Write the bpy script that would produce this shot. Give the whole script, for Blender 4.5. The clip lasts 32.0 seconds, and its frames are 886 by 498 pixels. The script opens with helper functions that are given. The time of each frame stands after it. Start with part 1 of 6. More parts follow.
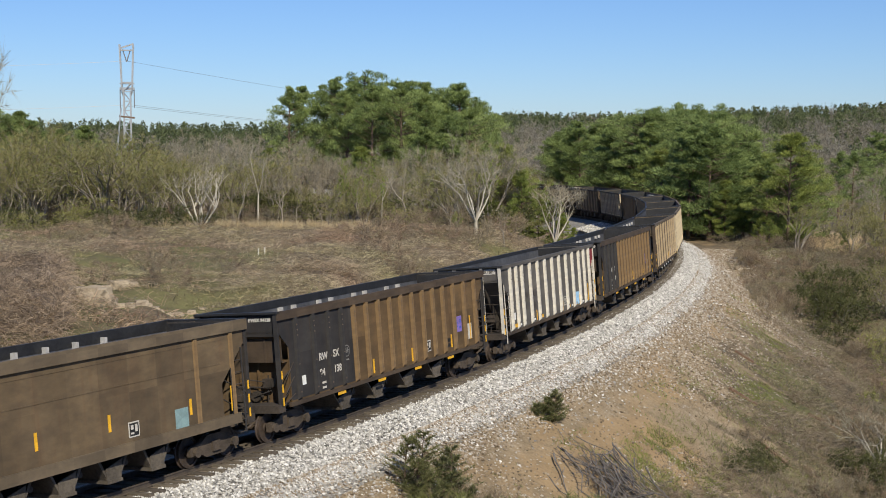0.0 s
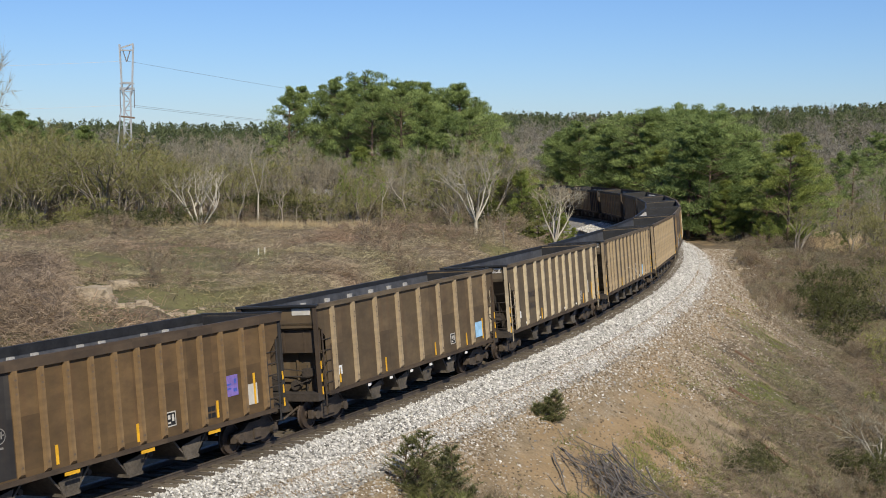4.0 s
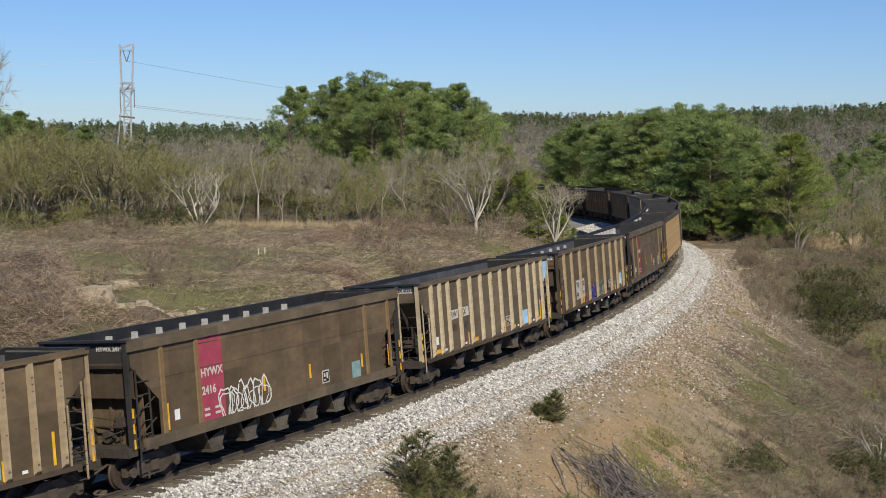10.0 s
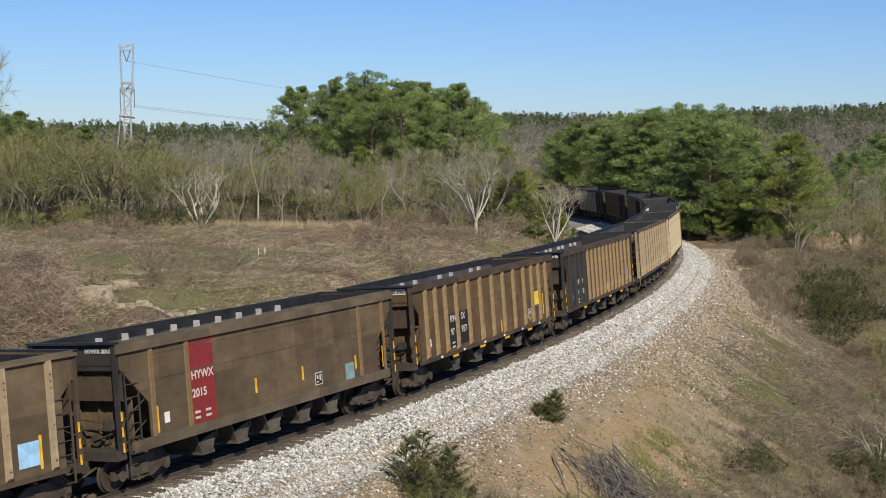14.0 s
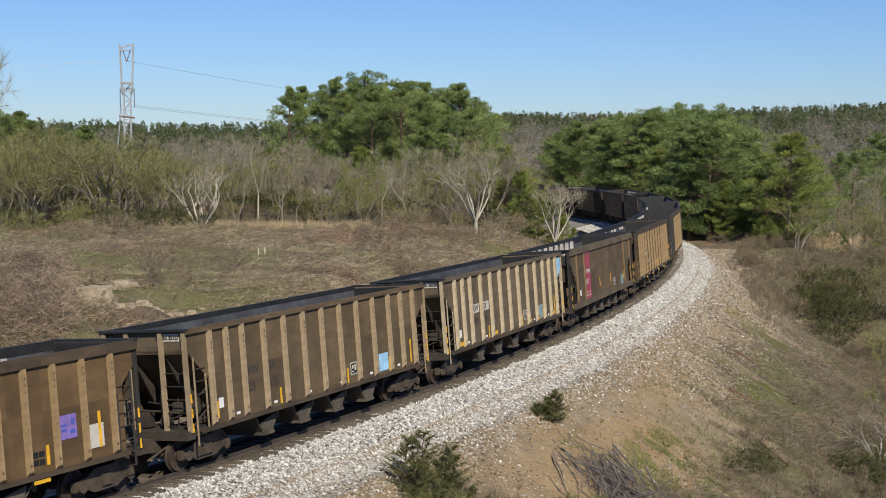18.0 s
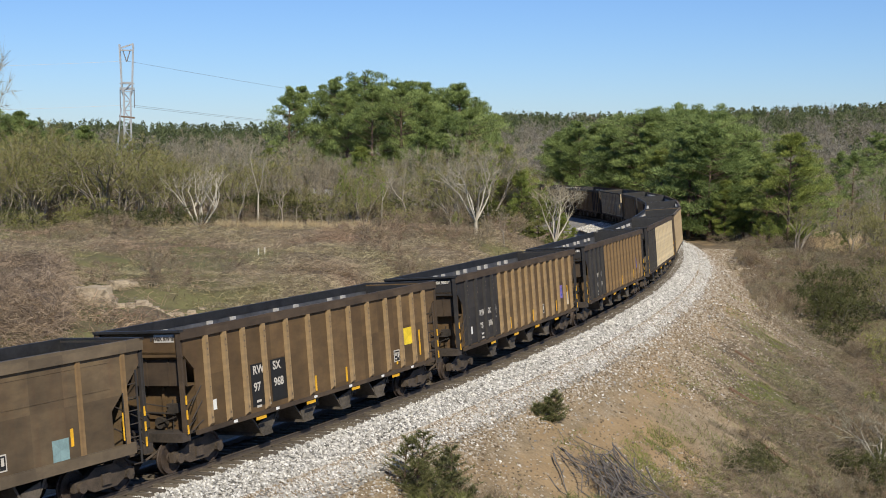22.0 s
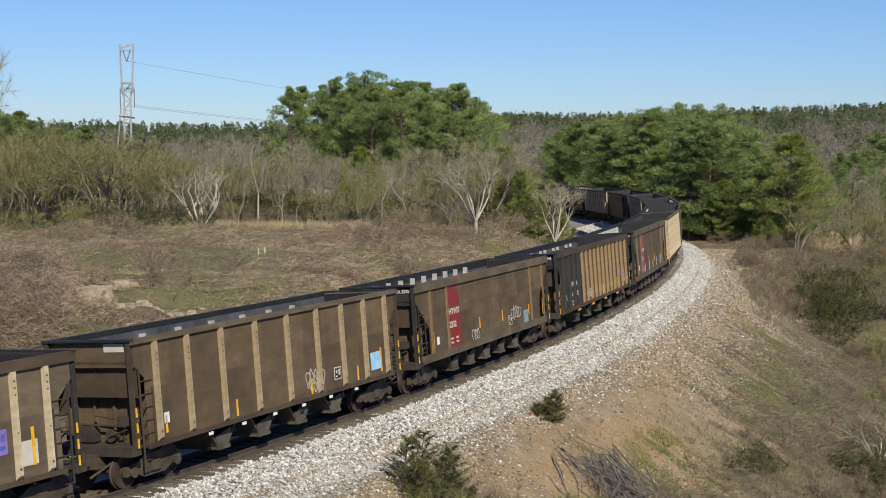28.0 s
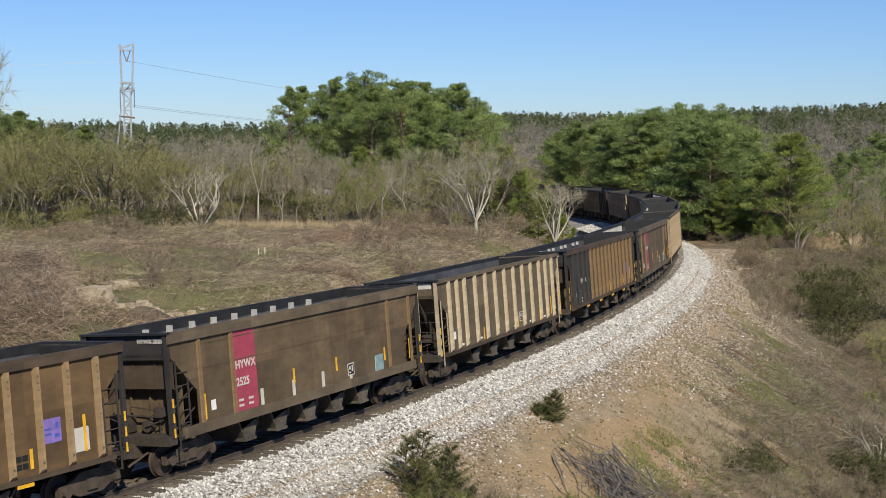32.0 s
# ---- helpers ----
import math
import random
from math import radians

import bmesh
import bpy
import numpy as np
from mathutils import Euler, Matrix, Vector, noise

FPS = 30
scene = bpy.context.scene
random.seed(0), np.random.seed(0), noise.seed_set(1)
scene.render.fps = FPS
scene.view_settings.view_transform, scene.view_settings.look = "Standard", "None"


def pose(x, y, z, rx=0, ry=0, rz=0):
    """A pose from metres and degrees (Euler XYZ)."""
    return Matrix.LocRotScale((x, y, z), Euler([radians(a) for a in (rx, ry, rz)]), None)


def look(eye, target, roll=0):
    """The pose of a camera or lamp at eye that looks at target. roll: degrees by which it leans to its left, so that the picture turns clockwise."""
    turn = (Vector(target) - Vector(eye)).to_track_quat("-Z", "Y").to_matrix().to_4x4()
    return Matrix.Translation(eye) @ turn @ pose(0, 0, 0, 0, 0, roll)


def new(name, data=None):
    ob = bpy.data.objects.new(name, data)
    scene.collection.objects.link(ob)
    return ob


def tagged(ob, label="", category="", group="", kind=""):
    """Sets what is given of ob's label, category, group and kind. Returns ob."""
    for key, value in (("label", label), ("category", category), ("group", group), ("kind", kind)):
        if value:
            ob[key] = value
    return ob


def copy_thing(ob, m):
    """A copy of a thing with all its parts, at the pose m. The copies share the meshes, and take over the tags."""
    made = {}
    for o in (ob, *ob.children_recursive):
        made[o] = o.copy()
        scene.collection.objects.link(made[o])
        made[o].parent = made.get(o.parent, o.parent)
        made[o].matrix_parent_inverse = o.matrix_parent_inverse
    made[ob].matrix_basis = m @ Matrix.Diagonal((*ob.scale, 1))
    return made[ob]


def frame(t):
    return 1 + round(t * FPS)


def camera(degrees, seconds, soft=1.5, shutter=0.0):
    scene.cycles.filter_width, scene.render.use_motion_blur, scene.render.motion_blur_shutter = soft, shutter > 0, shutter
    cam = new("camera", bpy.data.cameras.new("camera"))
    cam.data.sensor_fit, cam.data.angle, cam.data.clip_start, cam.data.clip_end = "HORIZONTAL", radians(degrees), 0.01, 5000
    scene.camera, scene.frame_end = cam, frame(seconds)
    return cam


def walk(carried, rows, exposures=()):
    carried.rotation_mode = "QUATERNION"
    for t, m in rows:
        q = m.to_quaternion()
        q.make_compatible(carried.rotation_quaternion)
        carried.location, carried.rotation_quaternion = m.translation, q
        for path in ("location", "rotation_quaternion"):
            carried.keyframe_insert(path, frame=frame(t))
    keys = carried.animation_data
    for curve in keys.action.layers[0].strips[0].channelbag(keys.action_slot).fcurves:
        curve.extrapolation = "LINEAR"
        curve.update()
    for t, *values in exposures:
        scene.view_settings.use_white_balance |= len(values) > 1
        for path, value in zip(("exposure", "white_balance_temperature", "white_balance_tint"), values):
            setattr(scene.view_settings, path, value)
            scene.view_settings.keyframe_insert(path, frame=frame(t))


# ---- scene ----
# The camera stands still on a height beside a curved railway line.
cam = camera(36.0, 32.0, soft=0.95)
EYE = (0.0, 0.0, 9.524)
walk(cam, [(0.0, look(EYE, (0, 100, 1.731))), (32.0, look(EYE, (0, 100, 1.731)))],
     exposures=[(t, e, 6350, 9) for t, e in ((0.0, 0.18), (2.0, 0.14), (3.0, 0.18), (7.0, 0.10), (9.0, 0.10), (11.0, 0.12), (13.0, 0.17), (17.0, 0.14), (19.0, 0.13), (22.0, 0.22), (24.0, 0.26), (25.0, 0.28), (28.0, 0.17), (30.0, 0.22), (32.0, 0.21))])

# ---- world and sun ----
SUN_AZ = radians(-74)          # direction to the sun in plan, from +x
SUN_EL = radians(40)
world = bpy.data.worlds.new("sky")
scene.world = world
world.use_nodes = True
wn = world.node_tree.nodes
sky = wn.new("ShaderNodeTexSky")
sky.sky_type, sky.sun_disc = "NISHITA", False
sky.sun_elevation = SUN_EL
sky.sun_rotation = radians(90) - SUN_AZ
sky.air_density, sky.dust_density, sky.ozone_density = 1.0, 0.1, 5.0
wn["Background"].inputs["Strength"].default_value = 0.072
tint = wn.new("ShaderNodeMix")
tint.data_type, tint.blend_type = "RGBA", "MULTIPLY"
tint.inputs[0].default_value = 1.0
tint.inputs[7].default_value = (0.80, 0.95, 1.27, 1)
world.node_tree.links.new(sky.outputs[0], tint.inputs[6])
world.node_tree.links.new(tint.outputs[2], wn["Background"].inputs["Color"])
sun = new("sun", bpy.data.lights.new("sun", "SUN"))
sun.data.energy, sun.data.angle, sun.data.color = 4.6, radians(0.5), (1.0, 0.90, 0.71)
toward = Vector((math.cos(SUN_EL) * math.cos(SUN_AZ), math.cos(SUN_EL) * math.sin(SUN_AZ), math.sin(SUN_EL)))
sun.matrix_world = look(toward * 100, (0, 0, 0))


# ---- materials ----
def material(name, build):
    mat = bpy.data.materials.new(name)
    mat.use_nodes = True
    build(mat.node_tree, mat.node_tree.nodes["Principled BSDF"])
    return mat


def node(nt, kind, **values):
    n = nt.nodes.new(kind)
    for key, value in values.items():
        n.inputs[key.replace("_", " ")].default_value = value
    return n


def noise_node(nt, scale, detail=4.0, rough=0.6, coords="Object", stretch=None):
    co = nt.nodes.new("ShaderNodeTexCoord")
    n = node(nt, "ShaderNodeTexNoise", Scale=scale, Detail=detail, Roughness=rough)
    if stretch:
        mp = node(nt, "ShaderNodeMapping", Scale=stretch)
        nt.links.new(co.outputs[coords], mp.inputs["Vector"])
        nt.links.new(mp.outputs[0], n.inputs["Vector"])
    else:
        nt.links.new(co.outputs[coords], n.inputs["Vector"])
    return n


def ramp(nt, source, stops):
    r = nt.nodes.new("ShaderNodeValToRGB")
    while len(r.color_ramp.elements) < len(stops):
        r.color_ramp.elements.new(0.5)
    for e, (pos, col) in zip(r.color_ramp.elements, stops):
        e.position, e.color = pos, (*col, 1)
    nt.links.new(source, r.inputs[0])
    return r.outputs[0]


def mix(nt, fac, a, b, mode="MIX"):
    m = nt.nodes.new("ShaderNodeMix")
    m.data_type, m.blend_type = "RGBA", mode
    for sock, value in ((m.inputs[0], fac), (m.inputs[6], a), (m.inputs[7], b)):
        if isinstance(value, (int, float)):
            sock.default_value = value
        elif isinstance(value, tuple):
            sock.default_value = (*value, 1)
        else:
            nt.links.new(value, sock)
    return m.outputs[2]


def bump(nt, bsdf, height, strength=0.4, distance=0.02):
    b = node(nt, "ShaderNodeBump", Strength=strength, Distance=distance)
    nt.links.new(height, b.inputs["Height"])
    nt.links.new(b.outputs[0], bsdf.inputs["Normal"])


def mottled(name, a, b, scale, rough=0.85, fine=8.0, bump_strength=0.3, bump_dist=0.01, random_tint=0.0, metal=0.0, coords="Object", translucent=0.0):
    """Two colours mixed by noise at two scales, with fine relief."""
    def build(nt, p):
        n1 = noise_node(nt, scale, 5, 0.6, coords)
        n2 = noise_node(nt, scale * fine, 3, 0.6, coords)
        m = mix(nt, 0.35, n1.outputs[0], n2.outputs[0])
        col = ramp(nt, m, [(0.36, a), (0.64, b)])
        if random_tint:
            oi = nt.nodes.new("ShaderNodeObjectInfo")
            col = mix(nt, random_tint, col, ramp(nt, oi.outputs["Random"], [(0.0, (0.45, 0.42, 0.4)), (1.0, (1.5, 1.5, 1.35))]), "MULTIPLY")
        nt.links.new(col, p.inputs["Base Color"])
        p.inputs["Roughness"].default_value, p.inputs["Metallic"].default_value = rough, metal
        if bump_strength:
            bump(nt, p, n2.outputs[0], bump_strength, bump_dist)
    return material(name, build)


def island_leaf(name, dark, light, rough=0.7, patches=None, thin=0.4):
    """Foliage: every leaf or tuft takes its own shade between two greens."""
    def build(nt, p):
        g = nt.nodes.new("ShaderNodeNewGeometry")
        n1 = noise_node(nt, 0.45, 3)
        f = mix(nt, 0.5, g.outputs["Random Per Island"], n1.outputs[0])
        col = ramp(nt, f, [(0.25, dark), (0.75, light)])
        oi = nt.nodes.new("ShaderNodeObjectInfo")
        col = mix(nt, 0.35, col, ramp(nt, oi.outputs["Random"], [(0.0, (0.6, 0.66, 0.6)), (1.0, (1.35, 1.25, 1.1))]), "MULTIPLY")
        if patches:
            col = mix(nt, 1.0, col, ramp(nt, noise_node(nt, 0.07, 4).outputs[0], patches), "MULTIPLY")
        nt.links.new(col, p.inputs["Base Color"])
        p.inputs["Roughness"].default_value = rough
        p.inputs["Specular IOR Level"].default_value = 0.25
        tr = node(nt, "ShaderNodeBsdfTranslucent")
        nt.links.new(col, tr.inputs["Color"])
        sh = node(nt, "ShaderNodeMixShader", Fac=thin)
        out = nt.nodes["Material Output"]
        nt.links.new(p.outputs[0], sh.inputs[1])
        nt.links.new(tr.outputs[0], sh.inputs[2])
        nt.links.new(sh.outputs[0], out.inputs["Surface"])
    return material(name, build)


def car_paint(name, a, b, rust=(0.11, 0.06, 0.035), amount=0.35, rough=0.72):
    """Weathered freight-car paint: dusty colour, streaks that run down, rust freckles."""
    def build(nt, p):
        cloud = noise_node(nt, 0.7, 4)
        streak = noise_node(nt, 1.0, 4, 0.6, "Object", (5.0, 5.0, 0.35))
        fine = noise_node(nt, 14.0, 4, 0.7)
        base = mix(nt, ramp(nt, cloud.outputs[0], [(0.35, (0, 0, 0)), (0.65, (1, 1, 1))]), a, b)
        base = mix(nt, ramp(nt, streak.outputs[0], [(0.50, (0, 0, 0)), (0.75, (amount,) * 3)]), base, rust)
        base = mix(nt, ramp(nt, fine.outputs[0], [(0.60, (0, 0, 0)), (0.75, (amount * 0.8,) * 3)]), base, rust)
        # each welded sheet has weathered to its own shade; dust lies in patches
        co = nt.nodes.new("ShaderNodeTexCoord")
        snap = nt.nodes.new("ShaderNodeVectorMath")
        snap.operation = "SNAP"
        snap.inputs[1].default_value = (1.12, 40.0, 1.35)
        nt.links.new(co.outputs["Object"], snap.inputs[0])
        white = nt.nodes.new("ShaderNodeTexWhiteNoise")
        nt.links.new(snap.outputs[0], white.inputs["Vector"])
        base = mix(nt, 1.0, base, ramp(nt, white.outputs["Value"], [(0.0, (0.80, 0.80, 0.81)), (1.0, (1.14, 1.13, 1.10))]), "MULTIPLY")
        dust = noise_node(nt, 1.6, 5, 0.65, "Object", (0.8, 0.8, 1.6))
        base = mix(nt, 1.0, base, ramp(nt, dust.outputs[0], [(0.36, (0.82, 0.82, 0.83)), (0.62, (1.14, 1.12, 1.06))]), "MULTIPLY")
        nt.links.new(base, p.inputs["Base Color"])
        p.inputs["Roughness"].default_value = rough
        p.inputs["Specular IOR Level"].default_value = 0.3
        bump(nt, p, fine.outputs[0], 0.15, 0.006)
    return material(name, build)


def plain(name, col, rough=0.6, metal=0.0, var=0.25):
    return mottled(name, tuple(c * (1 - var) for c in col), tuple(c * (1 + var) for c in col), 2.5, rough, 6.0, 0.15, 0.004, 0.0, metal)


PAINT = {
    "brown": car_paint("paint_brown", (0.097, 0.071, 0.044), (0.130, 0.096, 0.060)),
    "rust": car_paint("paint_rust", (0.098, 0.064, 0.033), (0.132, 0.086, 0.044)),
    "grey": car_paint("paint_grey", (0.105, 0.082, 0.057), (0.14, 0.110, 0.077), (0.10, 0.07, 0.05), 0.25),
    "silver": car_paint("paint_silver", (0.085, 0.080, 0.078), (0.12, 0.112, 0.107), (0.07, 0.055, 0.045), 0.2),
    "tan": car_paint("paint_tan", (0.26, 0.185, 0.105), (0.32, 0.23, 0.13), (0.15, 0.085, 0.04), 0.35),
    "dark": car_paint("paint_dark", (0.030, 0.029, 0.031), (0.045, 0.042, 0.042), (0.06, 0.04, 0.028), 0.35),
    "umber": car_paint("paint_umber", (0.062, 0.046, 0.034), (0.085, 0.062, 0.044), (0.06, 0.038, 0.025), 0.35),
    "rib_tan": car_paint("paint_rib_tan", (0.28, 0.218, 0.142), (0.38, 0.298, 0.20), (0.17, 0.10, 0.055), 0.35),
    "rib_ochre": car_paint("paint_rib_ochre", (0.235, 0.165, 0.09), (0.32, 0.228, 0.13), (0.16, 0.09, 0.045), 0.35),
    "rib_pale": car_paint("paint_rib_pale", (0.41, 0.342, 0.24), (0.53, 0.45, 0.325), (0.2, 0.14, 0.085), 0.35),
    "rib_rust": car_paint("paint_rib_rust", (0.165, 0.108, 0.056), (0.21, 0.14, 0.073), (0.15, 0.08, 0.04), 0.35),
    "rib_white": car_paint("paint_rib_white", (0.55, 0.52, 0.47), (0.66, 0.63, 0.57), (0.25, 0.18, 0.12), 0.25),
}
M_UNDER = mottled("underframe_grime", (0.022, 0.018, 0.015), (0.06, 0.046, 0.036), 1.6, 0.85)
M_HOPPER = mottled("hopper_dust", (0.05, 0.042, 0.033), (0.12, 0.10, 0.079), 1.3, 0.85)
M_TRUCK = mottled("cast_iron_grime", (0.036, 0.028, 0.021), (0.09, 0.067, 0.049), 3.0, 0.8)
M_WHEEL = mottled("wheel_steel", (0.04, 0.03, 0.025), (0.09, 0.065, 0.05), 4.0, 0.65, metal=0.3)
M_YELLOW = plain("yellow_paint", (0.70, 0.38, 0.02))
M_WHITE = plain("white_paint", (0.74, 0.74, 0.72), var=0.08)
M_LETTER = plain("stencil_white", (0.52, 0.49, 0.44), var=0.1)
M_DIM = plain("dim_stencil", (0.21, 0.20, 0.185), var=0.3)
M_FADED = plain("stencil_dark", (0.055, 0.045, 0.04))
M_RED = plain("red_panel", (0.22, 0.022, 0.022), var=0.2)
M_PINK = plain("crimson_panel", (0.33, 0.05, 0.085), var=0.2)
M_PURPLE = plain("purple_placard", (0.20, 0.14, 0.42))
M_BLUE = plain("sky_blue_placard", (0.32, 0.55, 0.78))
M_TEAL = plain("faded_teal_placard", (0.20, 0.30, 0.31))
M_ORANGE = plain("orange_spray", (0.33, 0.085, 0.03))
M_COBALT = plain("cobalt_spray", (0.06, 0.10, 0.42))
M_BLACK = plain("black_paint", (0.012, 0.012, 0.012))
M_LIME = plain("yellow_placard", (0.75, 0.55, 0.03))

M_RAIL = mottled("rail_steel", (0.055, 0.043, 0.034), (0.10, 0.078, 0.06), 3.0, 0.7)
M_TIE = mottled("tie_wood", (0.05, 0.041, 0.032), (0.155, 0.128, 0.10), 1.2, 0.9, 9, 0.5, 0.01, 0.5)
M_BALLAST = mottled("ballast_bed", (0.13, 0.12, 0.105), (0.40, 0.375, 0.335), 9.0, 0.9, 3.0, 0.9, 0.05)


def stone_build(nt, p):
    g = nt.nodes.new("ShaderNodeNewGeometry")
    col = ramp(nt, g.outputs["Random Per Island"], [(0.0, (0.11, 0.105, 0.10)), (0.25, (0.30, 0.29, 0.27)), (0.7, (0.44, 0.425, 0.395)), (1.0, (0.70, 0.68, 0.65))])
    nt.links.new(col, p.inputs["Base Color"])
    p.inputs["Roughness"].default_value = 0.85


M_STONE = material("ballast_stone", stone_build)


def ground_build(nt, p):
    def attr(name):
        a = nt.nodes.new("ShaderNodeAttribute")
        a.attribute_name = name
        return a.outputs["Fac"]
    big = noise_node(nt, 0.12, 5, 0.65)
    mid = noise_node(nt, 0.8, 5, 0.7)
    fine = noise_node(nt, 7.0, 4, 0.75)
    tex = mix(nt, 0.55, mid.outputs[0], fine.outputs[0])
    field = ramp(nt, tex, [(0.32, (0.075, 0.06, 0.042)), (0.5, (0.155, 0.125, 0.086)), (0.68, (0.29, 0.235, 0.165))])
    green = ramp(nt, tex, [(0.3, (0.075, 0.075, 0.036)), (0.7, (0.185, 0.18, 0.085))])
    gravel = ramp(nt, tex, [(0.32, (0.15, 0.118, 0.076)), (0.52, (0.29, 0.228, 0.15)), (0.70, (0.44, 0.38, 0.29))])
    clay = ramp(nt, tex, [(0.3, (0.23, 0.16, 0.09)), (0.7, (0.375, 0.278, 0.165))])
    # patchy borders between the soils
    def edge(name, soft=0.35):
        m = nt.nodes.new("ShaderNodeMath")
        m.operation = "MULTIPLY_ADD"
        nt.links.new(mid.outputs[0], m.inputs[0])
        m.inputs[1].default_value = 1.1
        a2 = nt.nodes.new("ShaderNodeMath")
        a2.operation = "ADD"
        nt.links.new(attr(name), a2.inputs[0])
        a2.inputs[1].default_value = -0.55
        nt.links.new(a2.outputs[0], m.inputs[2])
        return ramp(nt, m.outputs[0], [(0.5 - soft / 2, (0, 0, 0)), (0.5 + soft / 2, (1, 1, 1))])
    col = mix(nt, edge("green"), field, green)
    col = mix(nt, edge("gravel"), col, gravel)
    col = mix(nt, edge("clay"), col, clay)
    tone = ramp(nt, big.outputs[0], [(0.3, (0.72, 0.72, 0.72)), (0.7, (1.25, 1.22, 1.18))])
    col = mix(nt, 0.8, col, tone, "MULTIPLY")
    nt.links.new(col, p.inputs["Base Color"])
    p.inputs["Roughness"].default_value = 0.95
    p.inputs["Specular IOR Level"].default_value = 0.15
    bump(nt, p, tex, 0.8, 0.12)


M_GROUND = material("ground_soil", ground_build)


# ---- mesh helpers ----
class Geo:
    """Collects vertices and faces of one mesh."""
    def __init__(self):
        self.v, self.f = [], []

    def add(self, verts, faces):
        o = len(self.v)
        self.v += [tuple(p) for p in verts]
        self.f += [tuple(i + o for i in f) for f in faces]
        return self

    def box(self, x0, x1, y0, y1, z0, z1):
        return self.add([(x0, y0, z0), (x1, y0, z0), (x1, y1, z0), (x0, y1, z0), (x0, y0, z1), (x1, y0, z1), (x1, y1, z1), (x0, y1, z1)],
                        [(0, 3, 2, 1), (4, 5, 6, 7), (0, 1, 5, 4), (1, 2, 6, 5), (2, 3, 7, 6), (3, 0, 4, 7)])

    def prism(self, outline, a, b, axis="y"):
        """Extrudes an outline (x, z) along y, or (y, z) along x, from a to b."""
        n = len(outline)
        def at(p, d):
            return (p[0], d, p[1]) if axis == "y" else (d, p[0], p[1])
        verts = [at(p, a) for p in outline] + [at(p, b) for p in outline]
        faces = [tuple(range(n))[::-1], tuple(range(n, 2 * n))] + [(i, (i + 1) % n, n + (i + 1) % n, n + i) for i in range(n)]
        return self.add(verts, faces)

    def tube(self, a, b, r0, r1=None, sides=6, caps=True):
        a, b = Vector(a), Vector(b)
        r1 = r0 if r1 is None else r1
        d = (b - a).normalized()
        u = d.orthogonal().normalized()
        w = d.cross(u)
        ring = [(math.cos(2 * math.pi * i / sides), math.sin(2 * math.pi * i / sides)) for i in range(sides)]
        verts = [a + (u * c + w * s) * r0 for c, s in ring] + [b + (u * c + w * s) * r1 for c, s in ring]
        faces = [(i, (i + 1) % sides, sides + (i + 1) % sides, sides + i) for i in range(sides)]
        if caps:
            faces += [tuple(range(sides))[::-1], tuple(range(sides, 2 * sides))]
        return self.add(verts, faces)

    def mesh(self, name, smooth=False):
        me = bpy.data.meshes.new(name)
        me.from_pydata(self.v, [], self.f)
        if smooth:
            me.polygons.foreach_set("use_smooth", [True] * len(me.polygons))
        me.update()
        return me


def array_mesh(name, verts, faces, smooth=False):
    """A mesh from numpy arrays: verts n x 3, faces m x 3 or m x 4."""
    me = bpy.data.meshes.new(name)
    k = faces.shape[1]
    me.vertices.add(len(verts))
    me.vertices.foreach_set("co", np.ascontiguousarray(verts, dtype=np.float32).ravel())
    me.loops.add(len(faces) * k)
    me.loops.foreach_set("vertex_index", np.ascontiguousarray(faces, dtype=np.int32).ravel())
    me.polygons.add(len(faces))
    me.polygons.foreach_set("loop_start", np.arange(0, len(faces) * k, k, dtype=np.int32))
    me.polygons.foreach_set("use_smooth", np.full(len(faces), smooth))
    me.update(calc_edges=True)
    me.validate()
    return me


def part(name, geo, mat, parent, label=""):
    """Links a mesh as one object under a thing or under a part."""
    me = geo.mesh(name) if isinstance(geo, Geo) else geo
    ob = new(name, me)
    if not me.materials:
        me.materials.append(mat)
    if parent is not None:
        ob.parent = parent
    return tagged(ob, label)


def paint_object(ob, mat):
    ob.material_slots[0].link = "OBJECT"
    ob.material_slots[0].material = mat


def hash2(ix, iy, seed):
    h = (ix * 374761393 + iy * 668265263 + seed * 974711) & 0x7FFFFFFF
    h = ((h ^ (h >> 13)) * 1274126177) & 0x7FFFFFFF
    return ((h ^ (h >> 16)) & 0xFFFF) / 65535.0


def value_noise(x, y, seed=0):
    x, y = np.asarray(x, float), np.asarray(y, float)
    ix, iy = np.floor(x).astype(np.int64), np.floor(y).astype(np.int64)
    fx, fy = x - ix, y - iy
    fx, fy = fx * fx * (3 - 2 * fx), fy * fy * (3 - 2 * fy)
    a, b = hash2(ix, iy, seed), hash2(ix + 1, iy, seed)
    c, d = hash2(ix, iy + 1, seed), hash2(ix + 1, iy + 1, seed)
    return (a * (1 - fx) + b * fx) * (1 - fy) + (c * (1 - fx) + d * fx) * fy - 0.5


def fbm(x, y, seed=0, octaves=4):
    return sum(value_noise(x * 2 ** k, y * 2 ** k, seed + k) * 0.55 ** k for k in range(octaves))


